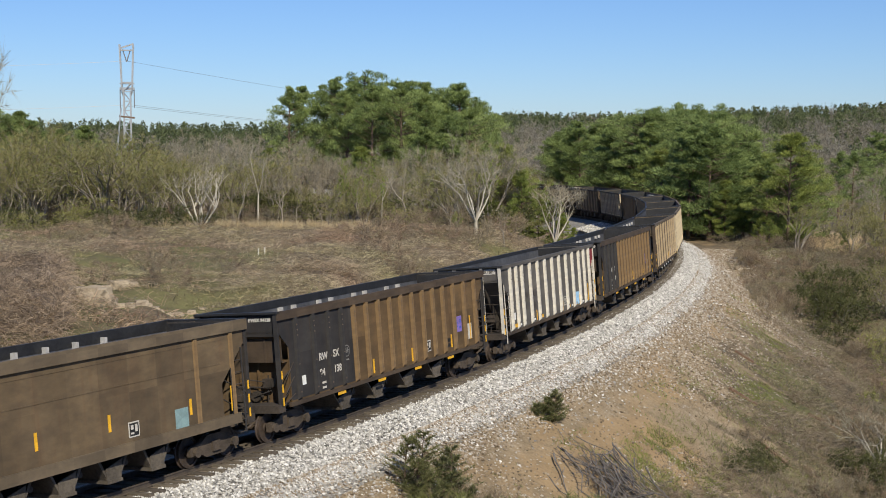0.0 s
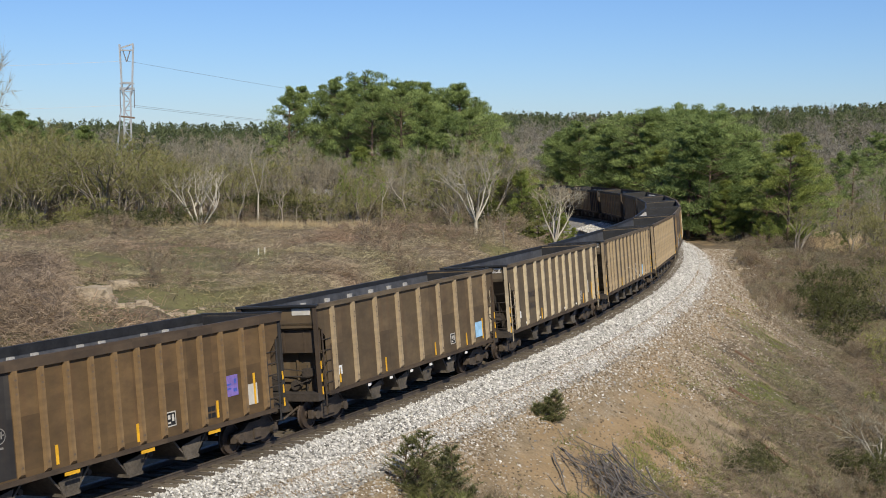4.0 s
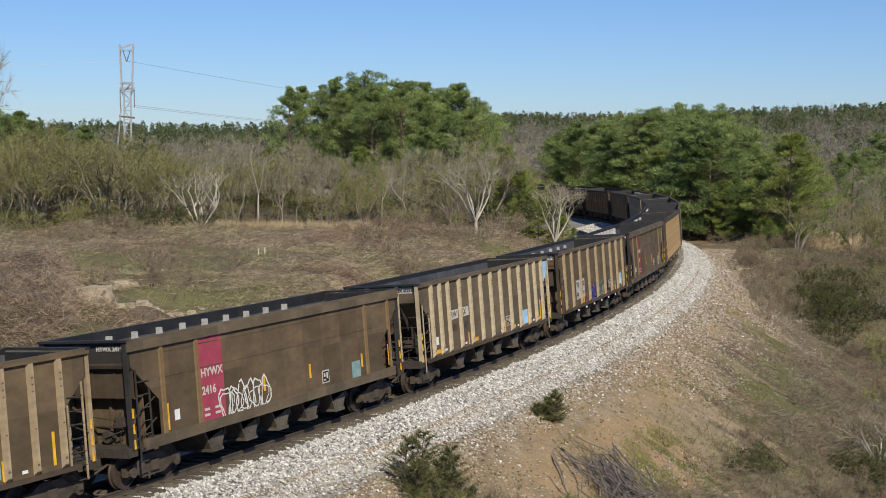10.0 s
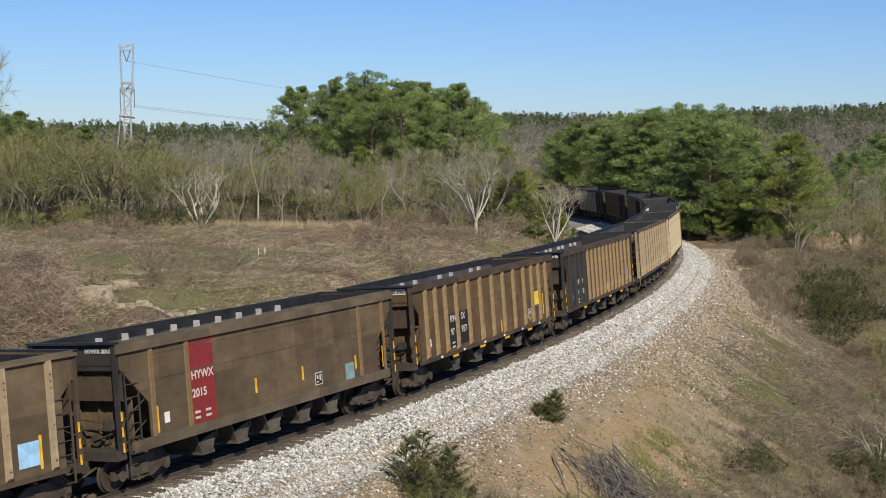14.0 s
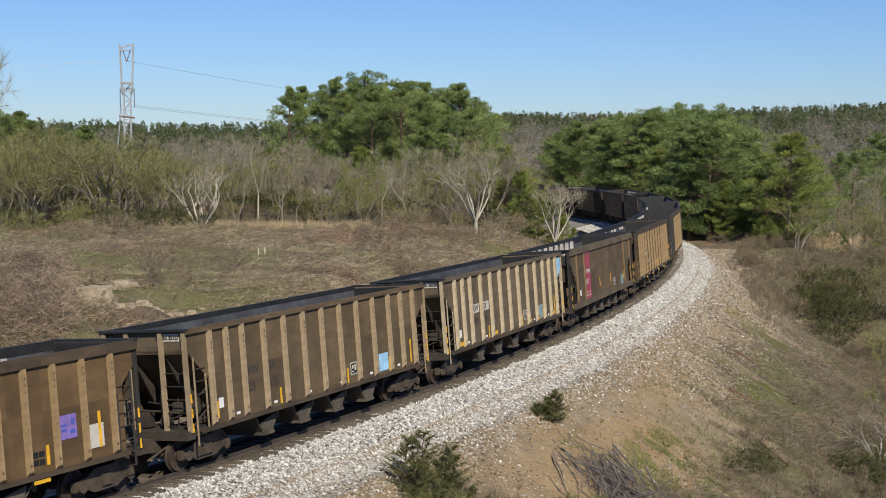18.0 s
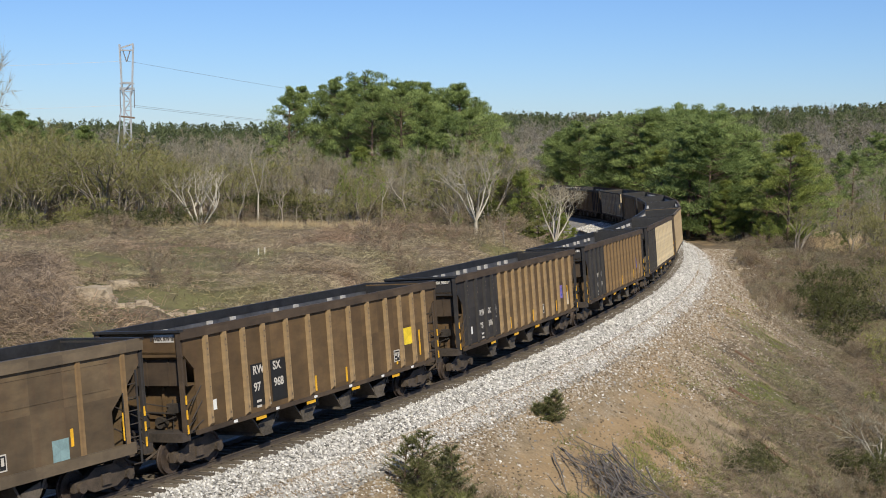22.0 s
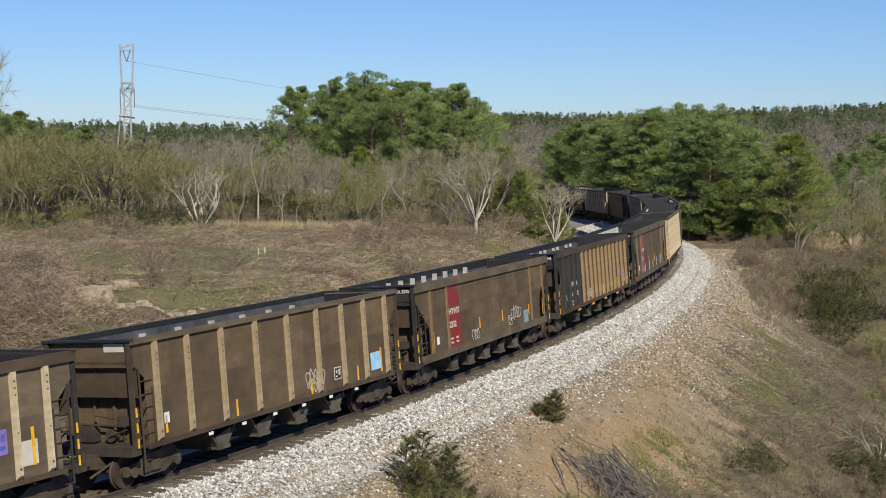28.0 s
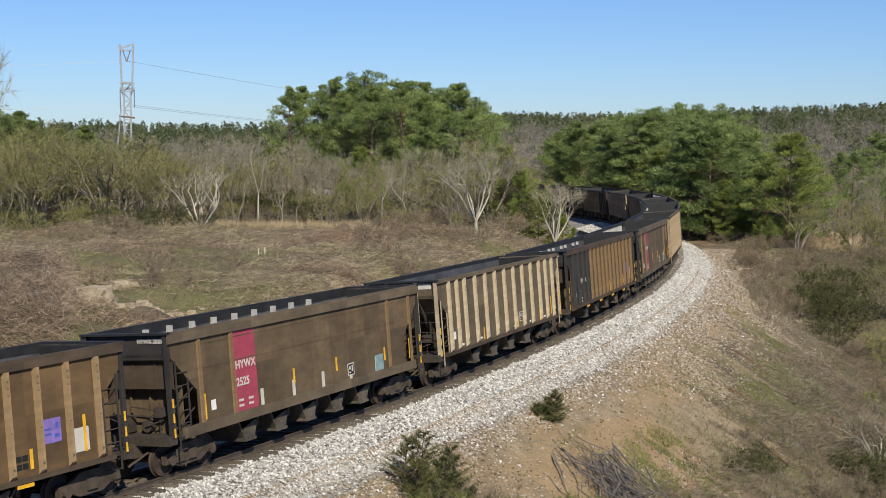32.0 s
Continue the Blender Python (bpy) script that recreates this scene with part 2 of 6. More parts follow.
# ---- the line of the track ----
# s runs along the track, away from the camera; curvature by stretches, per metre
BEND_S = (-60.0, -52.8, 19.8, 52.8, 79.2, 105.6, 132.0, 158.4, 190.0, 225.0)
BEND_K = (0.0, -0.005855, -0.003841, -0.003757, -0.003335, -0.003745, -0.004335, -0.004512, -0.004512, 0.0)
TS = np.arange(-520.0, 720.01, 0.5)
_k = np.interp(TS, BEND_S, BEND_K)
_i0 = int(np.argmin(abs(TS)))
_th = np.concatenate([[0], np.cumsum((_k[1:] + _k[:-1]) * 0.25)])
TH = _th - _th[_i0] + radians(28.45)
_x = np.concatenate([[0], np.cumsum((np.sin(TH[1:]) + np.sin(TH[:-1])) * 0.25)])
_y = np.concatenate([[0], np.cumsum((np.cos(TH[1:]) + np.cos(TH[:-1])) * 0.25)])
CANT = 0.081                    # the outer rail lies higher
SIDE = 1.478                    # from the car's outer sill line to the centre line
TX = _x - _x[_i0] - 6.373 - SIDE * np.cos(TH)
TY = _y - _y[_i0] + 39.599 + SIDE * np.sin(TH)
_c = np.clip(TS, -53, 198)
TZ = 0.000617 * _c - 4.645e-5 * _c * _c + (TS - _c) * np.where(TS > 198, -0.004, 0.002)
TC = CANT * np.clip((TS + 110) / 50, 0, 1) * np.clip((260 - TS) / 50, 0, 1)


def track(s):
    """Centre of the track at rail height: x, y, z, heading, cant."""
    return (np.interp(s, TS, TX), np.interp(s, TS, TY), np.interp(s, TS, TZ), np.interp(s, TS, TH), np.interp(s, TS, TC))


def track_frame(s):
    """x forward for the train (towards smaller s), y to the outer side, z up."""
    x, y, z, th, c = (float(a) for a in track(s))
    t, n = Vector((math.sin(th), math.cos(th), 0)), Vector((math.cos(th), -math.sin(th), 0))
    up = Vector((0, 0, 1)) * math.cos(c) - n * math.sin(c)
    r = n * math.cos(c) + Vector((0, 0, 1)) * math.sin(c)
    m = Matrix((-t, r, up)).transposed().to_4x4()
    m.translation = (x, y, z)
    return m


def off_track(px, py):
    """Nearest s and the offset to the right of the track for points in plan."""
    px, py = np.asarray(px, float).ravel(), np.asarray(py, float).ravel()
    cs = slice(0, len(TS), 6)
    cx, cy, ct, cc = TX[cs], TY[cs], TS[cs], TH[cs]
    s, o = np.empty(len(px)), np.empty(len(px))
    for a in range(0, len(px), 4000):
        b = slice(a, a + 4000)
        d = (px[b, None] - cx) ** 2 + (py[b, None] - cy) ** 2
        j = np.argmin(d, 1)
        dx, dy = px[b] - cx[j], py[b] - cy[j]
        along = dx * np.sin(cc[j]) + dy * np.cos(cc[j])
        s[b] = ct[j] + along
        side = dx * np.cos(cc[j]) - dy * np.sin(cc[j])
        o[b] = np.where(abs(along) < 3, side, np.sign(side) * np.sqrt(d[np.arange(len(j)), j]))
    return s, o


def smooth(a, b, x):
    t = np.clip((x - a) / (b - a), 0, 1)
    return t * t * (3 - 2 * t)


def ground_height(px, py):
    px, py = np.asarray(px, float).ravel(), np.asarray(py, float).ravel()
    s, o = off_track(px, py)
    tz = np.interp(s, TS, TZ)
    r = np.hypot(px, py)
    rough = fbm(px * 0.09, py * 0.09, 3) * 0.9 + fbm(px * 0.5, py * 0.5, 9, 3) * 0.28
    # right: embankment down to the valley floor
    fall = -0.5 - np.clip(o - 2.9, 0, None) / 1.75
    u = smooth(50, 115, s)
    floor = -11.0 * (1 - u) - (1.3 + 0.075 * np.clip(o - 12, 0, 60)) * u
    right = np.maximum(tz + fall, floor + np.minimum(tz, 0) * u) + rough * smooth(5, 14, o) - 0.30 * np.clip(fbm(s * 1.2, o * 0.12, 43), 0, 1) * smooth(5.5, 9, o)
    # left: ditch, low cut bank, level field
    left = -0.45 - 0.55 * smooth(2.6, 4.2, -o) + 2.5 * smooth(9, 19, -o + fbm(px * 0.13, py * 0.13, 5) * 6)
    left = tz * smooth(40, 15, -o) + left + rough * 0.7 * smooth(6, 12, -o) + fbm(px * 0.22, py * 0.4, 15, 3) * 0.75 * smooth(14, 22, -o)
    z = np.where(o > 0, right, left)
    # inside of the far curve the ground stays low
    z = np.where((o < 0) & (s > 70), z - 1.2 * smooth(92, 122, s) * smooth(60, 20, -o), z)
    # rising country behind
    az = np.degrees(np.arctan2(px, np.maximum(py, 1)))
    far = smooth(150, 800, r)
    hill = 9 + 5 * np.sin(az * 0.30 + 0.6) + fbm(px * 0.004, py * 0.004, 21) * 8
    ridge = (8.5 + 6.5 * smooth(-2, 9, az) + 10 * smooth(9.5, 13, az)) * smooth(430, 800, r)
    z = z * (1 - far) + (hill * 0.3 + ridge * 0.75) * far
    z = z + (fbm(px * 0.006, py * 0.006, 33) * 6) * smooth(250, 500, r)
    # the height on which the camera stands
    mound = 7.9 - 0.42 * r
    return np.maximum(z, np.where(r < 24, mound, -99))


# ---- ground: one sheet to the horizon ----
def build_ground():
    az = np.radians(np.concatenate([np.arange(-180, -30, 6.0), np.arange(-30, 30, 0.22), np.arange(30, 181, 6.0)]))
    rr = np.concatenate([[0.0, 1, 4, 8, 12, 16, 20, 24], np.geomspace(27, 260, 250), np.geomspace(266, 3500, 60)])
    A, R = np.meshgrid(az, rr)
    X, Y = R * np.sin(A), R * np.cos(A)
    Z = ground_height(X, Y)
    n, m = len(az), len(rr)
    idx = np.arange(n * m).reshape(m, n)
    faces = np.stack([idx[:-1, :-1], idx[1:, :-1], idx[1:, 1:], idx[:-1, 1:]], -1).reshape(-1, 4)[:, ::-1]
    me = array_mesh("ground", np.stack([X.ravel(), Y.ravel(), Z], 1), faces, True)
    s, o = off_track(X, Y)
    x, y = X.ravel(), Y.ravel()
    n1 = fbm(x * 0.05, y * 0.05, 41)
    streak = fbm(s * 0.9, o * 0.10, 43) + 0.5 * fbm(s * 2.3, o * 0.2, 44)
    gravel = smooth(11.5, 6.5, o + n1 * 6 + streak * 6) * smooth(-5.5, -3.5, o)
    gravel = np.maximum(gravel, smooth(-12, -9, o) * smooth(92, 100, s) * smooth(160, 145, s) * (o < 0))
    gravel *= 1 - 0.9 * smooth(92, 112, s) * smooth(3.8, 5.0, o)
    clay = smooth(4.0, 5.2, o + n1 * 3) * smooth(9.0, 7.0, o + n1 * 5) * smooth(28, 22, s) * smooth(8, 14, s)
    clay = np.maximum(clay, smooth(3.6, 4.6, o) * smooth(9, 6, o) * (0.35 + 0.9 * fbm(s * 0.16, o * 0.5, 47)))
    clay = np.maximum(clay, smooth(-9, -12, o) * smooth(-19, -15, o) * smooth(15, -2, s + n1 * 20) * 0.55)
    green = np.clip(np.where(o > 0, 0.10, 0.16) + n1 * 1.4 + streak * 0.9 * (o > 0), 0, 0.62) * smooth(7, 10, abs(o))
    green = np.maximum(green, 0.8 * np.exp(-((x + 21.5) / 2.2) ** 2 - ((y - 87.0) / 4.5) ** 2))
    for name, val in (("gravel", gravel), ("clay", clay), ("green", green)):
        me.attributes.new(name, "FLOAT", "POINT").data.foreach_set("value", val.astype(np.float32))
    ob = new("ground", me)
    me.materials.append(M_GROUND)
    return tagged(ob, "brown winter field and gravelly embankment with grass patches", "ground", kind="structure")


build_ground()


# ---- the track: ballast, rails, ties ----
def sweep(name, profile, s0, s1, step, mat, parent=None, label="", rough=0.0):
    """Sweeps a cross-section (offset, height) along the track."""
    ss = np.arange(s0, s1 + 0.1, step)
    x, y, z, th, c = track(ss)
    pr = np.array(profile, float)
    k = len(pr)
    P = np.empty((len(ss), k, 3))
    for j, (o, h) in enumerate(pr):
        d = rough * fbm(ss * 0.8, np.full(len(ss), j * 7.3), 61) if rough else 0
        lift = np.sin(c) * np.clip(o, -1.5, 1.5)
        P[:, j, 0] = x + np.cos(th) * (o + d)
        P[:, j, 1] = y - np.sin(th) * (o + d)
        P[:, j, 2] = z + h + lift + (d * 0.3 if rough else 0)
    idx = np.arange(len(ss) * k).reshape(len(ss), k)
    f = np.stack([idx[:-1, :-1], idx[:-1, 1:], idx[1:, 1:], idx[1:, :-1]], -1).reshape(-1, 4)
    ob = part(name, array_mesh(name, P.reshape(-1, 3), f, False), mat, parent, label)
    return ob


ballast = sweep("ballast", [(-6.2, -2.2), (-3.6, -0.75), (-1.75, -0.26), (-1.25, -0.27), (1.5, -0.27), (1.95, -0.31), (3.4, -0.84), (3.9, -1.15), (4.4, -2.2)], -420, 620, 2.0, M_BALLAST, rough=0.08)
tagged(ballast, "pale grey crushed-stone ballast bed of the curved track", "ballast", kind="structure")
M_DIRT = mottled("fouled_ballast", (0.095, 0.077, 0.057), (0.26, 0.213, 0.16), 5.0, 0.95, 5.0, 0.8, 0.03)
tagged(sweep("fouled_bed", [(-1.2, -0.26), (-1.0, -0.195), (1.05, -0.195), (1.22, -0.30)], -420, 620, 1.0, M_DIRT, rough=0.1), "dark coal-fouled grit between the rails and ties", "ballast", kind="structure")
RAIL = [(-0.07, -0.17), (-0.07, -0.155), (-0.012, -0.14), (-0.012, -0.04), (-0.037, -0.03), (-0.037, 0.0), (0.037, 0.0), (0.037, -0.03), (0.012, -0.04), (0.012, -0.14), (0.07, -0.155), (0.07, -0.17)]
for side in (-0.755, 0.755):
    r = sweep("rail", [(o + side, h) for o, h in RAIL], -420, 620, 2.0, M_RAIL)
    tagged(r, "rusty brown steel rail with worn head", "rail", "rails of the track", "structure")


# ---- the train ----
DIST = (12.3726, -0.005148)      # metres run after t seconds: a t + b t t
LONG, SHORT = 17.62, 16.18        # coupled lengths of the two builds


def run(t):
    return DIST[0] * t + DIST[1] * t * t - 0.12


SLACK = ((0, 7, 12, 23, 36), (-0.03, 0.31, 0.35, 0.43, 0.45))   # play taken up in the couplers, car by car
TOP, SILL, HALF = 4.13, 1.07, 1.50
GAP = 1.66                       # from the last post of one car to the first of the next


M_SPOT = plain("rust_spot", (0.12, 0.085, 0.055))
M_BRACE = plain("galvanised_brace", (0.42, 0.41, 0.40), 0.5)
M_COALED = mottled("coal_stained_steel", (0.010, 0.010, 0.011), (0.026, 0.026, 0.028), 1.5, 0.6)
M_LINER = mottled("worn_liner_steel", (0.035, 0.036, 0.042), (0.115, 0.12, 0.135), 0.5, 0.55, 9)


def half_body(style, length):
    """Half the length of the car's body; the smooth-sided build reaches further over its trucks."""
    return (length - GAP) / 2 + (0.1 if style == "smooth" else -0.13 if style.startswith("panel") else 0.0)


def two_tone(name, geo, first, mat, other):
    """A mesh whose faces from number `first` on carry a second material."""
    me = geo.mesh(name)
    me.materials.append(mat)
    me.materials.append(other)
    for f in list(me.polygons)[first:]:
        f.material_index = 1
    return me


def hopper_car(style, length):
    """One open coal hopper car, its base at rail height; x runs forward, y to the outer side."""
    car = new("hopper_car")
    hb = half_body(style, length)
    pivot = (length - GAP) / 2 - 1.2
    smooth_side = style == "smooth"
    ribbed = style in ("rib", "ribwide")
    cut = {"rib": 1.0, "ribwide": 1.0, "smooth": 1.25, "wide": 0.55, "panel": 0.6, "panelplain": 0.6}[style]
    z_cut = 3.48 - 0.974 * (cut - 0.06)
    # side sheets with the ends cut away under the slope sheets
    for sgn in (1, -1):
        out = [(-hb + cut, SILL + 0.1), (hb - cut, SILL + 0.1), (hb - cut, z_cut), (hb - 0.12, 3.44), (hb - 0.12, TOP - 0.12), (-hb + 0.12, TOP - 0.12), (-hb + 0.12, 3.44), (-hb + cut, z_cut)]
        y0 = HALF * sgn
        g = Geo().prism(out, min(y0, y0 - 0.03 * sgn), max(y0, y0 - 0.03 * sgn))
        if smooth_side:
            for zs in (2.92, 3.62):
                g.prism([(-hb + cut, zs), (hb - cut, zs), (hb - cut, zs + 0.035), (-hb + cut, zs + 0.035)], min(y0, y0 + 0.012 * sgn), max(y0, y0 + 0.012 * sgn))
        part("side_sheet", g, PAINT["brown"], car)
        part("side_sill", Geo().box(-hb + 0.5, hb - 0.5, min(y0 - 0.05 * sgn, y0 + 0.055 * sgn), max(y0 - 0.05 * sgn, y0 + 0.055 * sgn), SILL, SILL + (0.30 if smooth_side else 0.13)), PAINT["grey"] if smooth_side else PAINT["umber"], car)
        part("top_chord", Geo().box(-hb, hb, min(y0 - 0.06 * sgn, y0 + 0.085 * sgn), max(y0 - 0.06 * sgn, y0 + 0.085 * sgn), TOP - (0.32 if smooth_side else 0.27 if style.startswith("panel") else 0.15), TOP), PAINT["brown"] if sgn > 0 else M_COALED, car)
        part("inner_wall", Geo().prism([(-hb + 2.3, 1.36), (hb - 2.3, 1.36), (hb - 0.15, 3.48), (hb - 0.15, TOP - 0.14), (-hb + 0.15, TOP - 0.14), (-hb + 0.15, 3.48)], min(y0 - 0.036 * sgn, y0 - 0.046 * sgn), max(y0 - 0.036 * sgn, y0 - 0.046 * sgn)), M_LINER, car)
    # ribs
    if style == "ribwide":
        xs = [hb - 1.08, hb - 2.4] + [hb - 3.87 - 1.125 * i for i in range(7)] + [hb - 12.03, hb - 13.38]
    elif style == "rib":
        xs = [hb - 1.1, hb - 1.9] + [hb - 2.7 - i * (2 * hb - 5.56) / 8 for i in range(9)] + [-hb + 1.95, -hb + 1.04]
    elif style == "panel":
        xs = [hb - 1.04, hb - 2.09] + [hb - 3.04 - 0.872 * i for i in range(11)] + [hb - 12.70, hb - 13.68, hb - 14.70]
    elif style == "panelplain":
        xs = [hb - 1.14, hb - 2.04, hb - 2.98] + [hb - 4.04 - 1.28 * i for i in range(7)] + [hb - 12.75, hb - 13.70, hb - 14.63]
    elif style == "wide":
        xs = [hb - 1.0, hb - 2.4] + [hb - 4.0 - 1.71 * i for i in range(4)] + [-hb + 3.85, -hb + 2.4, -hb + 0.95]
    else:
        xs = [hb - 1.42, hb - 2.98, -hb + 2.35, -hb + 0.75]
    head = 0.27 if style.startswith("panel") else 0.15
    depth, w = (0.11, 0.088) if style != "smooth" else (0.05, 0.085)
    rib_mesh = {}
    for sgn in (1, -1):
        o = [(-w, 0), (-w * 0.78, depth), (w * 0.78, depth), (w, 0)]
        n4 = len(o)
        z0, z1 = SILL + 0.13, TOP - head
        ver = [(x, (HALF + d) * sgn, z) for z in (z0, z1) for x, d in o]
        # the foot of the rib tapers back to the sheet
        ver[1], ver[2] = (o[1][0], (HALF + depth) * sgn, z0 + 0.1), (o[2][0], (HALF + depth) * sgn, z0 + 0.1)
        fac = [(0, 1, 5, 4), (1, 2, 6, 5), (2, 3, 7, 6), (4, 5, 6, 7), (0, 3, 2, 1)]
        geo = Geo().add(ver, fac if sgn > 0 else [f[::-1] for f in fac])
        spots = 0
        if not smooth_side:
            # worn rust spots near the head and the foot of the rib
            for zs, hs in ((3.62, 0.05), (3.45, 0.045), (3.28, 0.04), (2.35, 0.035), (1.45, 0.06)):
                q = [(x, (HALF + depth + 0.003) * sgn, zs + dz) for x, dz in ((-w * 0.5, 0), (w * 0.15, -hs * 0.4), (w * 0.5, hs * 0.3), (-w * 0.1, hs))]
                geo.add(q, [(0, 1, 2, 3)])
                spots += 1
        rib_mesh[sgn] = geo.mesh("rib")
        rib_mesh[sgn].materials.append(PAINT["rib_tan"])
        rib_mesh[sgn].materials.append(M_SPOT)
        for f in list(rib_mesh[sgn].polygons)[len(fac):]:
            f.material_index = 1
    for x in xs:
        for sgn in (1, -1):
            part("rib", rib_mesh[sgn], None, car).location = (x, 0, 0)
    # ends: upper plate, screen, slope sheet, sill beam, posts, ladders, brake gear
    for e in (1, -1):
        def between(p, q):
            return sorted(((hb - p) * e, (hb - q) * e))
        plate_low = 3.42 if ribbed else 3.36
        part("end_plate", Geo().box(*between(0.10, 0.15), -HALF, HALF, plate_low, TOP - 0.06), PAINT["brown"], car)
        part("end_chord", Geo().box(*between(-0.05, 0.12), -HALF - 0.085, HALF + 0.085, TOP - 0.055, TOP + 0.012), M_COALED, car)
        part("inner_end", Geo().box(*between(0.16, 0.17), -HALF + 0.05, HALF - 0.05, 3.46, TOP - 0.1), M_COALED, car)
        sl = [(hb - 0.10, 3.44), (hb - 0.10, 3.50), (hb - 2.4, 1.30), (hb - 2.4, 1.22)]
        part("slope_sheet", Geo().prism([(p[0] * e, p[1]) for p in sl], -HALF + 0.04, HALF - 0.04), PAINT["brown"], car)
        if not ribbed:
            # stiff screen under the plate, and the closed cabinet wall below it
            g = Geo().box(*between(0.26, 0.30), -HALF + 0.05, HALF - 0.05, 2.52, 3.38)
            for y in (-0.75, 0.05, 0.85):
                g.box(*between(0.235, 0.26), y - 0.03, y + 0.03, 2.52, 3.38)
            part("end_screen", g, PAINT["umber"], car)
            g = Geo().box(*between(0.60, 0.64), -HALF + 0.05, HALF - 0.05, SILL + 0.13, 2.56).box(*between(0.28, 0.60), -HALF + 0.05, HALF - 0.05, 2.50, 2.53)
            for y in (-1.0, -0.35, 0.35, 1.0):
                g.box(*between(0.52, 0.60), y - 0.035, y + 0.035, SILL + 0.13, 2.5)
            part("bulkhead", g, PAINT["brown"], car)
        else:
            # gusset plates that carry the slope sheet
            for y in (-0.62, 0.62):
                part("gusset", Geo().prism([((hb - 0.16) * e, 3.40), ((hb - 0.42) * e, 3.12), ((hb - 2.1) * e, 1.44), ((hb - 2.1) * e, 1.16), ((hb - 1.5) * e, 1.16)], y - 0.02, y + 0.02), M_UNDER, car)
        part("end_stencil", Geo().box(*between(0.082, 0.097), 0.55, 1.25, TOP - 0.34, TOP - 0.12), M_LETTER, car, "small white stencilled end panel")
        up = [(p[0] * e, p[1] + 0.012) for p in sl[1:3]]
        part("slope_liner", Geo().prism([up[0], (up[0][0], up[0][1] + 0.01), (up[1][0], up[1][1] + 0.01), up[1]], -HALF + 0.06, HALF - 0.06), M_COALED, car)
        part("end_sill", Geo().box(*between(-0.18, 0.2), -HALF, HALF, SILL - 0.1, SILL + 0.15).box(*between(0.2, 1.2), -HALF + 0.05, HALF - 0.05, SILL + 0.08, SILL + 0.13), M_UNDER, car)
        for y in ((HALF - 0.04, -HALF + 0.04) if not ribbed else (HALF - 0.04, 0.62, -0.62, -HALF + 0.04)):
            g = Geo().box(*between(0.0, 0.10), y - 0.05, y + 0.05, SILL + 0.1, TOP - 0.06).box(*between(-0.004, 0.02), y - 0.075, y + 0.075, SILL + 0.1, TOP - 0.06)
            solid = len(g.f)
            if y > 1 and ribbed:
                for i in range(5):
                    g.tube(((hb - 0.05) * e, 0.6, 1.35 + 0.38 * i), ((hb - 0.05) * e, y, 1.35 + 0.38 * i), 0.016, sides=5)
            part("end_post", two_tone("end_post", g, solid, PAINT["umber"], M_UNDER), None, car)
        for sgn in (1, -1):
            xa, xb = (hb - 0.30) * e, (hb - 0.82) * e
            y = (HALF + 0.02) * sgn
            if not style.startswith("panel") or e < 0:
                g = Geo()
                for x in (xa, xb):
                    g.box(x - 0.03, x + 0.03, y - 0.012, y + 0.012, 0.75 if x == xa else 1.1, 2.75 if x == xb else 3.3)
                    g.box(x - 0.03, x - 0.014, y - 0.045 * sgn if sgn > 0 else y, y if sgn > 0 else y + 0.045, 1.1, 2.7)
                solid = len(g.f)
                for i in range(7):
                    z = 0.78 + i * 0.36
                    g.tube((xa, y, z), (xb if z > 1.1 else xa - 0.3 * e, y, z), 0.017, sides=5)
                part("ladder", two_tone("ladder", g, solid, PAINT["umber"], M_UNDER), None, car)
            else:
                for za, zb in ((1.55, 2.0), (1.95, 2.45), (1.25, 1.45)):
                    part("grab_iron", Geo().tube((xa, y, za), (xb, y, zb), 0.018, sides=5), M_UNDER, car)
            part("corner_brace", Geo().tube(((hb - 0.05) * e, (HALF - 0.06) * sgn, 1.9), ((hb - 1.15) * e, (HALF - 0.06) * sgn, 2.45), 0.022, sides=4).tube(((hb - 0.05) * e, (HALF - 0.07) * sgn, 1.25), ((hb - 1.15) * e, (HALF - 0.07) * sgn, 1.85), 0.022, sides=4), M_UNDER, car)
        g = Geo().tube(((hb - 0.35) * e, -0.9, 1.75), ((hb - 0.35) * e, 0.9, 1.7), 0.03, sides=5).box(*between(0.3, 0.58), -0.75, -0.25, 1.25, 1.7)
        g.tube(((hb - 0.34) * e, 0.3, 1.42), ((hb - 0.58) * e, 0.3, 1.42), 0.17, sides=12).tube(((hb - 0.3) * e, 0.3, 1.42), ((hb - 0.3) * e, 0.95, 1.62), 0.025, sides=5)
        g.tube(((hb - 0.4) * e, 0.75, 1.2), ((hb - 0.4) * e, 0.8, 2.1), 0.022, sides=5).box(*between(0.32, 0.5), 0.62, 0.98, 1.72, 1.98).tube(((hb - 0.3) * e, -0.2, 2.0), ((hb - 0.3) * e, 0.7, 1.9), 0.02, sides=5)
        part("brake_gear", g, M_UNDER, car)
        # coupler
        g = Geo().box(*sorted(((hb + 0.72) * e, (hb - 0.3) * e)), -0.09, 0.09, 0.72, 0.90)
        g.box(*sorted(((hb + 0.86) * e, (hb + 0.5) * e)), -0.15, 0.13, 0.66, 0.98).box(*sorted(((hb + 0.3) * e, (hb - 0.12) * e)), -0.3, 0.3, 0.62, 1.02)
        g.tube(((hb - 0.05) * e, 0.55, 0.75), ((hb + 0.7) * e, 0.42, 0.48), 0.035, sides=5)
        part("coupler", g, M_TRUCK, car)
    part("center_sill", Geo().box(-hb + 0.1, hb - 0.1, -0.26, 0.26, 0.72, 1.12), M_UNDER, car)
